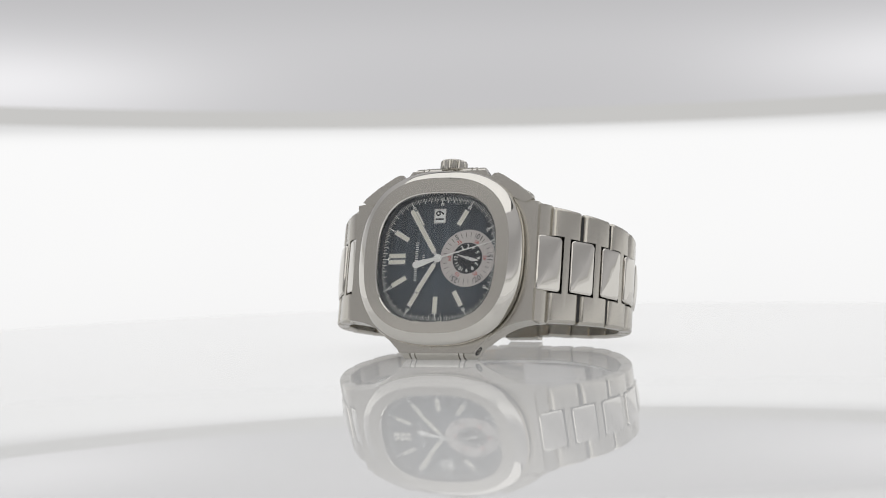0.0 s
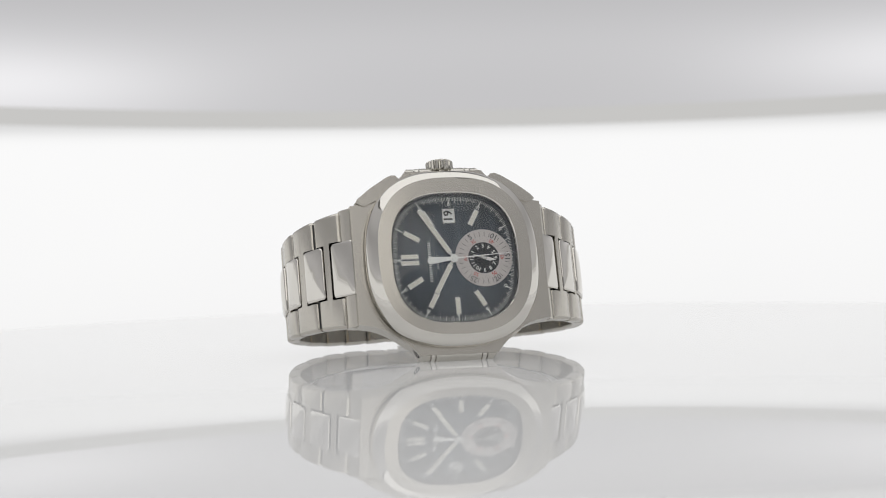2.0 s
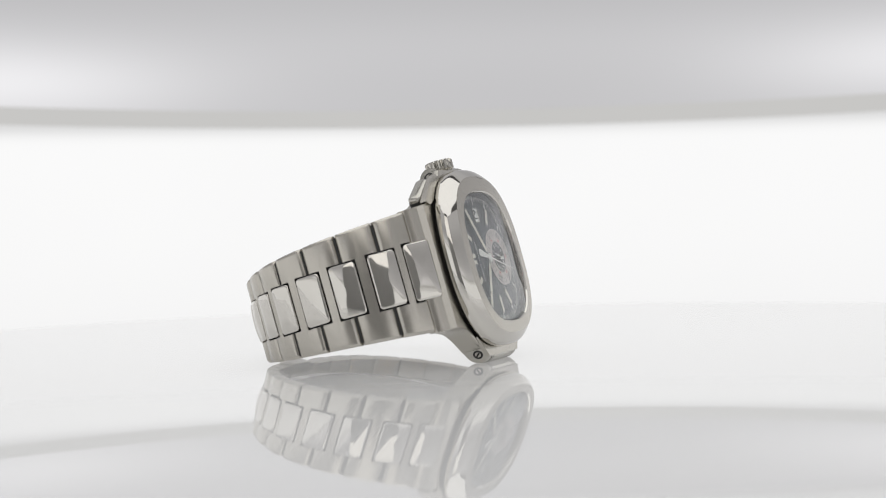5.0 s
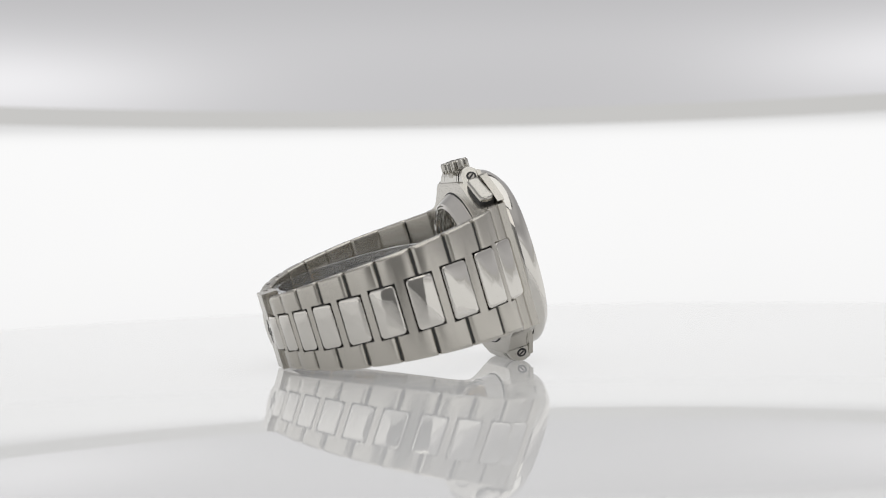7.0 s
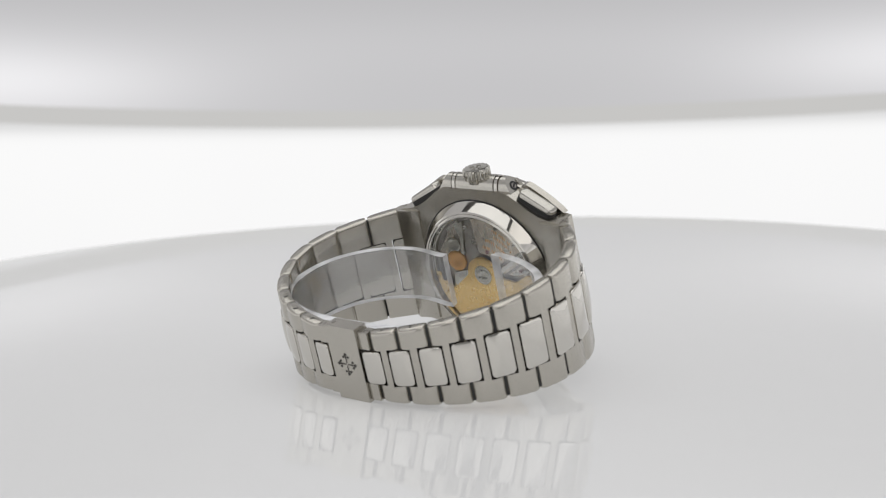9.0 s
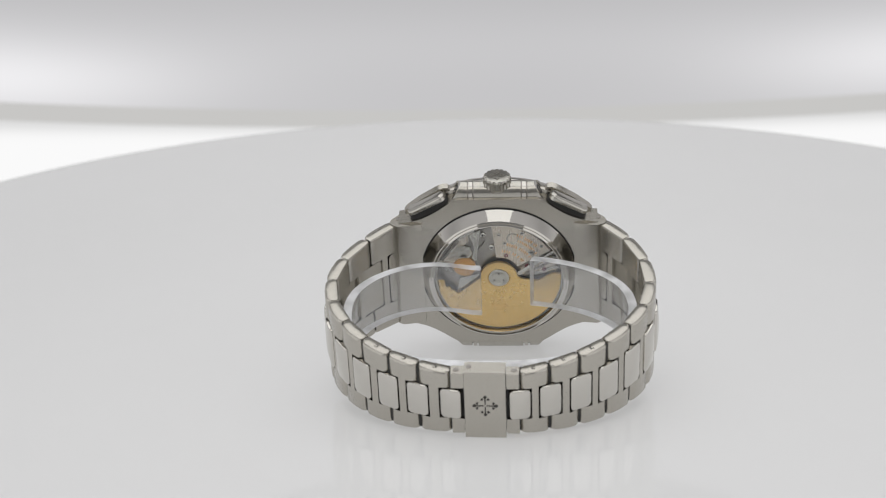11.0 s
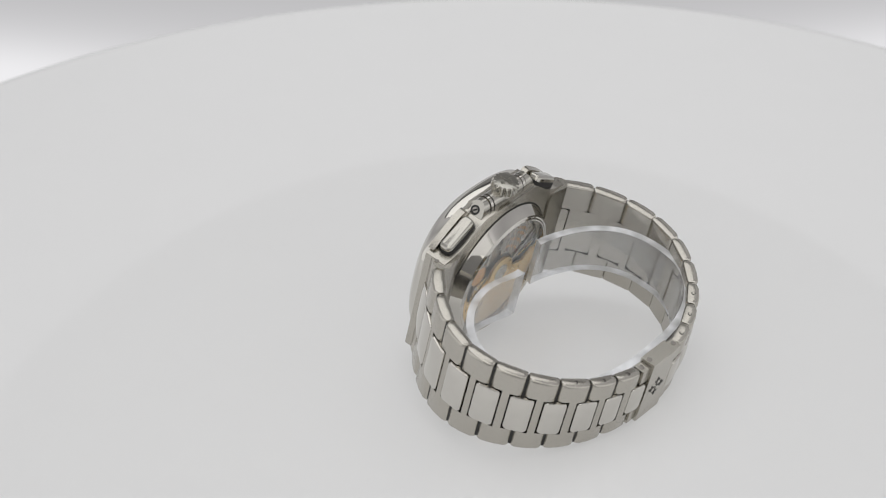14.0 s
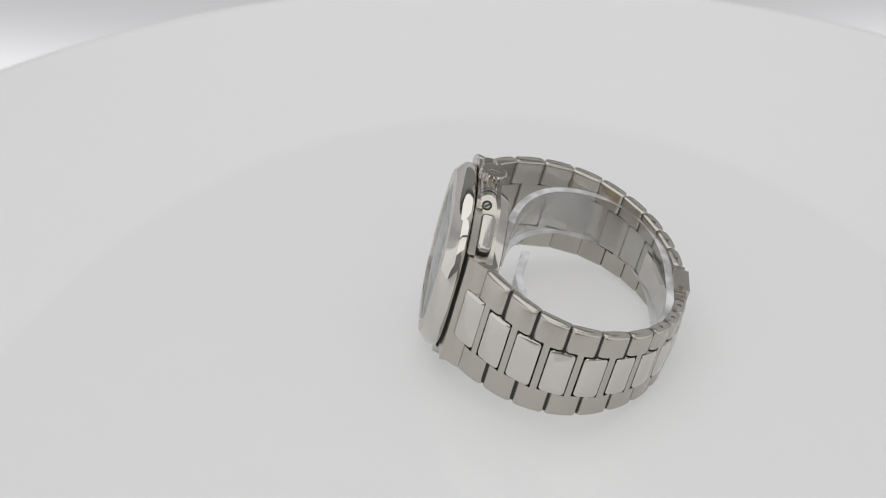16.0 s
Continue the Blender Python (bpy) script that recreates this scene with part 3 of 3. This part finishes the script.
        part("flank", bm, brushed_x, watch, "", smooth=60)


def cross(bm, r, d0, d1, axis, u0, v0, turn=0.0):
    """Plain four-armed flower cross: four trefoil arms about a centre."""
    def put(u, v, d):
        c, s = cos(turn), sin(turn)
        u, v = u * c - v * s, u * s + v * c
        return {"z": (u0 + u, v0 + v, d), "y": (u0 + u, d, v0 + v)}[axis]

    for k in range(4):
        t = k * pi / 2
        d, n = (cos(t), sin(t)), (-sin(t), cos(t))
        for dist, off, rad in ((0.86, 0, 0.14), (0.64, 0.24, 0.11), (0.64, -0.24, 0.11)):
            c = (r * (d[0] * dist + n[0] * off), r * (d[1] * dist + n[1] * off))
            loop = [put(c[0] + r * rad * cos(2 * pi * i / 10), c[1] + r * rad * sin(2 * pi * i / 10), d0) for i in range(10)]
            off_vec = Vector(put(0, 0, d1)) - Vector(put(0, 0, d0))
            prism(bm, loop, off_vec)
        loop = [put(r * (d[0] * a + n[0] * b), r * (d[1] * a + n[1] * b), d0) for a, b in ((0.10, -0.035), (0.80, -0.06), (0.80, 0.06), (0.10, 0.035))]
        prism(bm, loop, Vector(put(0, 0, d1)) - Vector(put(0, 0, d0)))


def build_back(watch):
    bm = bmesh.new()
    steps = [(17.3, 7.8), (17.3, 8.3), (17.1, 8.55), (15.75, 10.75), (15.4, 10.95), (15.1, 10.8), (14.75, 11.0), (14.5, 10.9), (14.42, 10.4), (14.4, 7.8)]
    loft(bm, [disc_at(0, y, 0, r, "y", 96) for r, y in steps], closed=True)
    groove = bmesh.new()
    loft(groove, [disc_at(0, y, 0, r, "y", 96) for r, y in ((17.2, 7.9), (17.2, 8.05), (17.62, 8.03), (17.62, 7.9))], closed=True)
    part("back_groove", groove, recess_black, watch, "dark groove round the display back")
    back = part("case_back", bm, polished, watch, "polished steel ring of the display back", smooth=28)
    bm = bmesh.new()
    loft(bm, [disc_at(0, y, 0, 14.4, "y", 64) for y in (10.4, 10.8)], cap_start=True, cap_end=True)
    glass = part("back_crystal", bm, crystal_mat, watch, "clear display back crystal")
    glass.visible_shadow = False
    bm = bmesh.new()
    loft(bm, [disc_at(0, y, 0, 14.38, "y", 64) for y in (8.02, 8.3)], cap_start=True, cap_end=True)
    movement = part("movement", bm, dark_metal, watch, "mechanical movement behind the back crystal")

    def sector(r0, r1, a0, a1, y0, y1, steps=28):
        b = bmesh.new()
        outer = [(r1 * cos(radians(a0 + (a1 - a0) * i / steps)), y0, r1 * sin(radians(a0 + (a1 - a0) * i / steps))) for i in range(steps + 1)]
        inner = [(r0 * cos(radians(a1 + (a0 - a1) * i / steps)), y0, r0 * sin(radians(a1 + (a0 - a1) * i / steps))) for i in range(steps + 1)]
        prism(b, outer + inner, (0, y1 - y0, 0))
        return bevelled(b, 0.12, 1, 40)

    def plate(points, y0, y1, mat, name="bridge", bevel=0.12):
        b = bmesh.new()
        prism(b, [(x, y0, z) for x, z in points], (0, y1 - y0, 0))
        return part(name, bevelled(b, bevel, 1, 40), mat, movement)

    def stud(name, x, z, r, y0, y1, mat, hollow=0.45):
        b = bmesh.new()
        loft(b, [disc_at(x, y, z, q, "y", 24) for q, y in ((r, y0), (r, y1 - 0.06), (r * 0.88, y1), (r * (hollow + 0.1), y1), (r * hollow, y1 - 0.1))], cap_start=True, cap_end=True)
        return part(name, b, mat, movement, smooth=30)

    def rod(x0, z0, x1, z1, w0, w1, y0, y1, mat):
        b = bmesh.new()
        round_bar(b, x0, z0, x1, z1, w0, w1, y0, y1)
        part("lever", bevelled(b, 0.06, 1, 50), mat, movement)

    # the large engraved bridge, with its screws, wheel seat and jewels
    part("bridge", sector(4.9, 13.3, 84, 150, 8.3, 9.05), rhodium, movement, "silvered engraved bridge")
    part("bridge", sector(5.2, 13.0, 158, 178, 8.3, 8.8), rhodium, movement)
    stud("wheel", -3.3, 10.0, 1.45, 8.9, 9.12, satin, 0.74)
    for x, z, r in ((1.6, 7.7, 0.62), (-5.4, 11.4, 0.55), (-7.3, 6.3, 0.7), (-1.4, 8.8, 0.42), (-0.2, 11.0, 0.38), (-9.6, 7.9, 0.4), (3.3, 11.0, 0.6)):
        stud("movement_screw", x, z, r, 8.4, 9.2, polished)
        b = bmesh.new()
        box(b, x - r * 0.8, x + r * 0.8, 9.14, 9.21, z - 0.07, z + 0.07)
        part("screw_slot", b, recess_black, movement)
    for x, z in ((-1.7, 5.4), (-6.4, 2.4), (-10.2, 1.6)):
        stud("jewel", x, z, 0.5, 8.6, 9.14, ruby, 0.3)
    # engraving that cannot be told stands as gilt bars on arcs
    for rad, a0, a1 in ((11.6, 112, 140), (10.3, 116, 146), (8.6, 104, 146), (6.7, 98, 148)):
        b = bmesh.new()
        a = a0
        while a < a1:
            p = Vector((rad * cos(radians(a)), 9.06, rad * sin(radians(a))))
            d, n = Vector((cos(radians(a)), 0, sin(radians(a)))), Vector((-sin(radians(a)), 0, cos(radians(a))))
            prism(b, [p - d * 0.32 - n * 0.12, p + d * 0.32 - n * 0.12, p + d * 0.32 + n * 0.12, p - d * 0.32 + n * 0.12], (0, 0.03, 0))
            a += 30.0 / rad if int(a * 7) % 5 else 52.0 / rad
        part("engraving", b, copper, movement, "small gilt engraving as bars")
    # the open side: column, wheels and levers
    plate([(1.0, 13.2), (3.4, 12.8), (3.0, 9.0), (4.6, 6.6), (4.4, 4.2), (1.2, 5.2), (1.6, 8.6)], 8.3, 8.75, dark_metal)
    plate([(3.9, 12.4), (6.4, 11.2), (5.4, 7.6), (6.0, 4.6), (4.9, 4.0), (4.6, 7.4)], 8.3, 9.1, satin)
    plate([(6.8, 11.0), (10.4, 8.0), (12.6, 3.4), (10.6, 3.0), (8.8, 7.2), (6.6, 9.0)], 8.3, 8.7, rhodium)
    stud("wheel", 7.9, 6.2, 1.9, 8.4, 9.0, satin, 0.5)
    stud("wheel", 9.9, 4.2, 1.1, 8.4, 8.95, rhodium, 0.4)
    stud("gilt_wheel", 7.7, 2.4, 2.5, 8.4, 9.05, copper, 0.3)
    stud("movement_screw", 5.2, 10.4, 0.55, 8.5, 9.25, polished)
    stud("movement_screw", 10.4, 6.6, 0.45, 8.5, 9.0, polished)
    stud("movement_screw", 12.0, 1.8, 0.5, 8.4, 9.0, satin)
    plate([(4.2, 0.6), (8.8, -0.6), (9.6, -4.4), (6.4, -3.4)], 8.4, 9.15, satin)
    stud("movement_screw", 7.4, -1.5, 0.5, 8.6, 9.3, polished)
    for x0, z0, x1, z1, w0, w1, y1, mat in ((-4.6, 0.7, -12.4, 6.6, 0.5, 0.22, 9.3, polished), (-6.0, 0.3, -12.8, 4.6, 0.32, 0.3, 9.15, dark_metal), (-8.0, 0.4, -12.9, 2.0, 0.35, 0.5, 9.0, satin),
                                            (6.3, 7.6, 11.0, 5.2, 0.22, 0.3, 9.05, polished), (9.0, 9.3, 12.2, 4.6, 0.3, 0.2, 9.0, dark_metal), (10.6, 1.2, 13.0, 4.0, 0.3, 0.3, 8.95, polished), (5.6, 12.0, 8.6, 10.0, 0.3, 0.4, 8.95, satin)):
        rod(x0, z0, x1, z1, w0, w1, 8.4, y1, mat)
    bm = bmesh.new()
    loft(bm, [disc_at(0, y, 0, r, "y", 72) for r, y in ((13.98, 8.35), (13.98, 9.3), (14.1, 9.42), (14.37, 9.42), (14.37, 8.35))], closed=True)
    part("movement_ring", bm, satin, movement, "steel ring that holds the movement", smooth=30)
    # gold winding rotor over the lower half, notched on one side
    bm = bmesh.new()
    arc = [(13.9 * cos(radians(a)), 13.9 * sin(radians(a))) for a in range(176, 350, 3)]
    edge = arc + [(11.3, -2.6), (9.3, -4.4), (5.2, -1.0), (3.4, 0.6), (0.0, 2.6), (-3.4, 0.6), (-5.2, -0.4), (-8.9, -1.0), (-12.0, 0.9)]
    prism(bm, [(x, 9.3, z) for x, z in edge], (0, 0.6, 0))
    rotor = part("rotor", bevelled(bm, 0.12, 1, 40), gold, watch, "gold winding rotor")
    bm = bmesh.new()
    loft(bm, [disc_at(0, y, 0, r, "y", 40) for r, y in ((4.2, 9.3), (4.2, 9.98), (4.0, 10.03), (2.5, 10.03), (2.4, 9.9))], cap_start=True, cap_end=True)
    part("rotor_hub", bm, gold, rotor, smooth=30)
    bm = bmesh.new()
    loft(bm, [disc_at(0, y, 0, r, "y", 32) for r, y in ((2.3, 9.8), (2.3, 10.06), (2.0, 10.1), (1.7, 10.1), (1.6, 10.02), (1.45, 10.1), (0.9, 10.1), (0.8, 10.05))], cap_start=True, cap_end=True)
    part("bearing", bm, satin, rotor, "steel ball bearing", smooth=30)
    # three black dots stand for the shaded small holes of the bearing
    bm = bmesh.new()
    for k in range(3):
        t = radians(90 + 120 * k)
        loft(bm, [disc_at(1.15 * cos(t), y, 1.15 * sin(t), 0.22, "y", 10) for y in (10.0, 10.13)], cap_start=True, cap_end=True)
    part("bearing_hole_dots", bm, recess_black, rotor)
    bm = sector(12.3, 13.7, 180, 358, 9.88, 9.97, 44)
    part("rotor_rim", bm, gold, rotor)
    bm = bmesh.new()
    cross(bm, 2.3, 9.88, 10.02, "y", 0, -8.0)
    part("rotor_emblem", bm, gold, rotor)


# bracelet: places of the polished links along its outer line
SIDE_A = [(-24.0, 6.1), (-29.6, 12.2), (-33.2, 20.1), (-34.2, 28.1), (-32.4, 35.9), (-28.5, 42.2), (-23.4, 47.3), (-17.6, 51.0), (-11.3, 53.6), (-5.0, 55.1)]
SIDE_B = [(24.2, 6.2), (30.2, 11.9), (34.9, 18.5), (37.1, 26.0), (36.2, 33.5), (32.9, 40.3), (28.3, 45.9), (22.5, 50.2), (16.2, 52.9), (9.3, 54.6)]
THICK = 2.7


def link_frame(a, b):
    """Frame of a link from a to b: s along it, out of the wrist, z; the origin at a."""
    a, b = Vector((a[0], a[1], 0)), Vector((b[0], b[1], 0))
    d = (b - a).normalized()
    out = Vector((d.y, -d.x, 0))
    mid = (a + b) / 2
    if out.dot(mid - Vector((0, 30, 0))) < 0:
        out = -out
    m = Matrix(((d.x, out.x, 0, a.x), (d.y, out.y, 0, a.y), (0, 0, 1, 0), (0, 0, 0, 1)))
    return m, (b - a).length


def half_height(k, count):
    return 13.3 - 5.5 * k / (count - 1)


def build_bracelet(watch):
    for side in (SIDE_A, SIDE_B):
        count = len(side)
        ends = side + [(2.2, 55.9)]
        for k in range(count):
            h = half_height(k, count)
            hc = h * 0.475
            polish = 3.15 - 0.95 * k / (count - 1)
            # polished middle link, across the joint
            prev = ends[k - 1] if k else (side[0][0] * 0.86, 2.6)
            m, _ = link_frame(prev, ends[k + 1])
            m = Matrix.Translation(Vector((side[k][0], side[k][1], 0)) - m.translation) @ m
            bm = bmesh.new()
            n, cr = 6, 0.85
            loop = []
            for sx, sz, t0 in ((1, 1, 0), (-1, 1, 90), (-1, -1, 180), (1, -1, 270)):
                for i in range(n):
                    t = radians(t0 + 90 * i / (n - 1))
                    loop.append((sx * (polish - cr) + cr * cos(t), sz * (hc - cr) + cr * sin(t)))
            def dome(u, v):
                return 0.06 + 0.40 * (1 - (u / polish) ** 2) + 0.26 * (1 - (v / hc) ** 2)

            rings = [[m @ Vector((u, y, v)) for u, v in loop] for y in (-THICK, -0.12)]
            for f, drop in ((0.985, 0.07), (0.955, 0.02), (0.9, 0), (0.8, 0), (0.68, 0), (0.55, 0), (0.4, 0), (0.25, 0), (0.1, 0)):
                rings.append([m @ Vector((u * f, dome(u * f, v * f) - drop, v * f)) for u, v in loop])
            loft(bm, rings, cap_start=True, cap_end=True)
            back = m.inverted()
            for f in bm.faces:
                if all((back @ v.co).y < -THICK + 0.05 for v in f.verts):
                    f.material_index = 1
            part("centre_link", bm, [fine_polish, brushed_z], watch, "polished centre link", smooth=50)
            # brushed H-shaped link from this joint to the next
            if k == count - 1:
                continue
            h2 = half_height(k + 1, count)
            polish2 = 3.15 - 0.95 * (k + 1) / (count - 1)
            m, length = link_frame(ends[k], ends[k + 1])
            g, c0, c1 = 0.42 - 0.012 * k, polish + 0.28, length - polish2 - 0.28
            hc0, hc1 = hc + 0.26, h2 * 0.475 + 0.26
            shape = [(g, h), (length - g, h2), (length - g, hc1), (c1, hc1), (c1, -hc1), (length - g, -hc1), (length - g, -h2), (g, -h), (g, -hc0), (c0, -hc0), (c0, hc0), (g, hc0)]
            bm = bmesh.new()
            prism(bm, [Vector((s, -THICK, z)) for s, z in shape], (0, THICK, 0))
            cuts = [((s, 0, 0), (1, 0, 0)) for s in (g + 0.12, g + 0.4, g + 0.95, length / 2, length - g - 0.95, length - g - 0.4, length - g - 0.12)]
            hm = (h + h2) / 2
            cuts += [((length / 2, 0, e * (hm - d)), (e * (h - h2) / length, 0, 1)) for e in (-1, 1) for d in (0.1, 0.25, 0.45, 0.7)]
            for place, normal in cuts:
                bmesh.ops.bisect_plane(bm, geom=bm.verts[:] + bm.edges[:] + bm.faces[:], plane_co=place, plane_no=normal, dist=0.0005)
            for v in bm.verts:
                s, y, z = v.co
                u = h + (h2 - h) * s / length - abs(z)
                e = min(s - g, length - g - s)
                face = max(0.0, 1 - u / 0.7) ** 2.0 * 0.38 + max(0.0, 1 - e / 0.95) ** 2.0 * 0.58 + 0.42 * (2 * s / length - 1) ** 2
                if y > -0.01:
                    v.co.y = 0.28 - face
                elif y < -THICK + 0.01:
                    v.co.y += max(0.0, 1 - u / 0.45) ** 2 * 0.3 + max(0.0, 1 - e / 0.45) ** 2 * 0.25
            bmesh.ops.transform(bm, matrix=m, verts=bm.verts)
            part("link", bm, brushed_z, watch, "", smooth=50)
            if k >= count - 4:
                bm = bmesh.new()
                p = m @ Vector((length / 2, -1.25, 0))
                top = (h + h2) / 2
                loft(bm, [disc_at(p.x, p.y, z, r, "z", 14) for z, r in ((top - 0.3, 0.5), (top + 0.03, 0.5), (top + 0.03, 0.3), (top - 0.02, 0.28))], cap_start=True, cap_end=True)
                part("link_pin", bm, [engraved], watch)
        # black fillers added inside the joints to block light and darken the gaps
        for k in range(count):
            h = half_height(k, count)
            prev = ends[k - 1] if k else (side[0][0] * 0.86, 2.6)
            m, _ = link_frame(prev, ends[k + 1])
            m = Matrix.Translation(Vector((side[k][0], side[k][1], 0)) - m.translation) @ m
            bm = bmesh.new()
            prism(bm, [m @ Vector((s, -1.9, z)) for s, z in ((-3.3, -h * 0.53), (3.3, -h * 0.53), (3.3, h * 0.53), (-3.3, h * 0.53))], m.to_3x3() @ Vector((0, 0.7, 0)))
            part("joint_shade_core", bm, recess_black, watch)
            if k:
                bm = bmesh.new()
                prism(bm, [m @ Vector((t, -2.25, z)) for t, z in ((-0.75, -h * 0.95), (0.75, -h * 0.95), (0.75, h * 0.95), (-0.75, h * 0.95))], m.to_3x3() @ Vector((0, 1.5, 0)))
                part("joint_shade_bar", bm, recess_black, watch)
    m, _ = link_frame((SIDE_A[0][0] * 0.86, 2.6), SIDE_A[1])
    m = Matrix.Translation(Vector((*SIDE_A[0], 0)) - m.translation) @ m
    bm = bmesh.new()
    for k in range(7):
        z = -4.2 + 1.2 * k
        prism(bm, [m @ Vector((s, -THICK - 0.05, q)) for s, q in ((-0.7, z), (0.7, z), (0.7, z + 0.75), (-0.7, z + 0.75))], m.to_3x3() @ Vector((0, 0.06, 0)))
    part("code_mark", bm, engraved, watch, "dark engraved code as bars")
    # folding clasp: plate with two half links
    ring = (SIDE_A[-1], SIDE_B[-1])
    bm = bmesh.new()
    m, length = link_frame(ring[0], ring[1])
    start, stop = 2.9, length - 2.9
    shape = [(start, -8.4), (stop, -8.4), (stop, 8.6), (start, 8.6)]
    prism(bm, [m @ Vector((s, -3.0, z)) for s, z in shape], m.to_3x3() @ Vector((0, 3.6, 0)))
    bevelled(bm, 0.35, 2, 30)
    clasp = part("clasp", bm, brushed_z, watch, "brushed steel folding clasp plate with an emblem", smooth=35)
    for s0, s1 in ((0.15, start - 0.12), (stop + 0.12, length - 0.15)):
        for z0, z1 in ((4.0, 7.8), (-7.8, -4.0)):
            bm = bmesh.new()
            prism(bm, [m @ Vector((s, -THICK, z)) for s, z in ((s0, z0), (s1, z0), (s1, z1), (s0, z1))], m.to_3x3() @ Vector((0, THICK, 0)))
            bevelled(bm, 0.3, 2, 30)
            part("clasp_half_link", bm, brushed_z, watch, "", smooth=35)
    for s, z in ((1.2, 7.82), (length - 1.2, 7.82), (stop - 0.9, 8.62)):
        bm = bmesh.new()
        c = m @ Vector((s, -1.4, z))
        loft(bm, [disc_at(c.x, c.y, q, 0.6, "z", 16) for q in (z - 0.2, z + 0.06)], cap_start=True, cap_end=True)
        part("clasp_pin", bm, dark_metal, clasp)
    bm = bmesh.new()
    cross(bm, 2.65, 0.0, 0.07, "z", 0, 0, 0.0)
    mid = (start + stop) / 2
    bmesh.ops.transform(bm, matrix=m @ Matrix.Translation((mid, 0.60, 0)) @ pose(0, 0, 0, -90), verts=bm.verts)
    part("clasp_emblem", bm, engraved, clasp, "dark engraved cross emblem")
    # folding blade inside
    bm = bmesh.new()
    pts = [SIDE_B[-3], SIDE_B[-2], SIDE_B[-1], (2.2, 55.9), SIDE_A[-1], SIDE_A[-2], SIDE_A[-3]]
    inner = [Vector((x, y, 0)) - (Vector((x, y, 0)) - Vector((0, 30, 0))).normalized() * 3.2 for x, y in pts]
    outer = [p - (p - Vector((0, 30, 0))).normalized() * 0.9 for p in inner]
    prism(bm, [(p.x, p.y, -3.6) for p in inner + outer[::-1]], (0, 0, 7.2))
    part("clasp_blade", bm, polished, clasp, "polished folding blade")


def build_cuff():
    """Clear plastic sleeve, an open ring inside the bracelet."""
    bm = bmesh.new()
    steps, rows = 96, []
    for i in range(steps + 1):
        a = radians(-83 + 327 * i / steps)
        cs, sn = cos(a), sin(a)
        rx, ry, n = 31.4, 19.7, 2.3
        r = (abs(cs / rx) ** n + abs(sn / ry) ** n) ** (-1 / n)
        k = 1 - 1.9 / r
        spring = 3.4 * math.exp(-((degrees(a) + 83) / 24) ** 2) - 0.5 * math.exp(-((degrees(a) - 244) / 24) ** 2)
        row = []
        for q in (1.0, k):
            for z in (-4.6, 7.6):
                row.append(bm.verts.new((1.5 + r * cs * q, 32.3 + spring + r * sn * q, z)))
        rows.append(row)
    order = (0, 1, 3, 2)
    rims = bmesh.new()
    for r0, r1 in zip(rows, rows[1:]):
        for k in range(4):
            p, q = order[k], order[(k + 1) % 4]
            quad = (r0[p], r1[p], r1[q], r0[q])
            if k in (0, 2):
                bm.faces.new(quad)
            else:
                lift = Vector((0, 0, 0.02 if quad[0].co.z > 0 else -0.02))
                rims.faces.new([rims.verts.new(v.co + lift) for v in quad])
    for row in (rows[0], rows[-1]):
        rims.faces.new([rims.verts.new(row[k].co) for k in order])
    bmesh.ops.remove_doubles(rims, verts=rims.verts, dist=0.001)
    cuff = part("plastic_sleeve", bm, cuff_mat, None, "clear plastic display sleeve inside the steel bracelet", smooth=40)
    part("rim", rims, cuff_edge, cuff, "whitish rim of the sleeve").visible_shadow = False
    cuff.visible_shadow = False
    return tagged(cuff, category="sleeve")


def build_watch():
    watch = new("wristwatch")
    tagged(watch, "steel chronograph wristwatch with dark blue dial on its side", "watch")
    build_case(watch)
    build_bezel(watch)
    dial = build_dial(watch)
    pointer = build_pointers(watch, dial)
    build_crown(watch)
    build_back(watch)
    build_bracelet(watch)
    return watch, pointer


# ---- what moves ----
TURN_RATE = 18.08
WATCH_PLACE = pose(-0.00538, -0.00643, 0.02282, 0, 0, 5.85) @ pose(0, 0, 0, -15.19)


def table_turn(t):
    return pose(0, 0, 0, 0, 0, TURN_RATE * (t - 1.5))


def motions(watch, cuff, pointer, table, backdrop):
    steps = [0.5 * i for i in range(int(SECONDS * 2) + 1)]
    walk(table, [(t, table_turn(t)) for t in steps])
    walk(watch, [(t, table_turn(t) @ WATCH_PLACE) for t in steps])
    walk(cuff, [(t, table_turn(t) @ WATCH_PLACE) for t in steps])
    # the running seconds pointer: 6 degrees a second, clockwise on the dial
    walk(pointer, [(t, pose(0, -0.00066, 0, 0, 180 - 16.0 + 6.0 * t, 0)) for t in steps])
    tilt0 = PATH[0][5]
    walk(backdrop, [(row[0], Matrix.Translation(BACK_PIVOT) @ pose(0, 0, 0, 1.052 * (row[5] - tilt0), 0, 0) @ pose(0, 0, 0, 0, 0.6, 0)) for row in PATH])


build_setting()
turntable = build_turntable()
light_backdrop = build_backdrop()
wristwatch, seconds_pointer = build_watch()
sleeve = build_cuff()
motions(wristwatch, sleeve, seconds_pointer, turntable, light_backdrop)
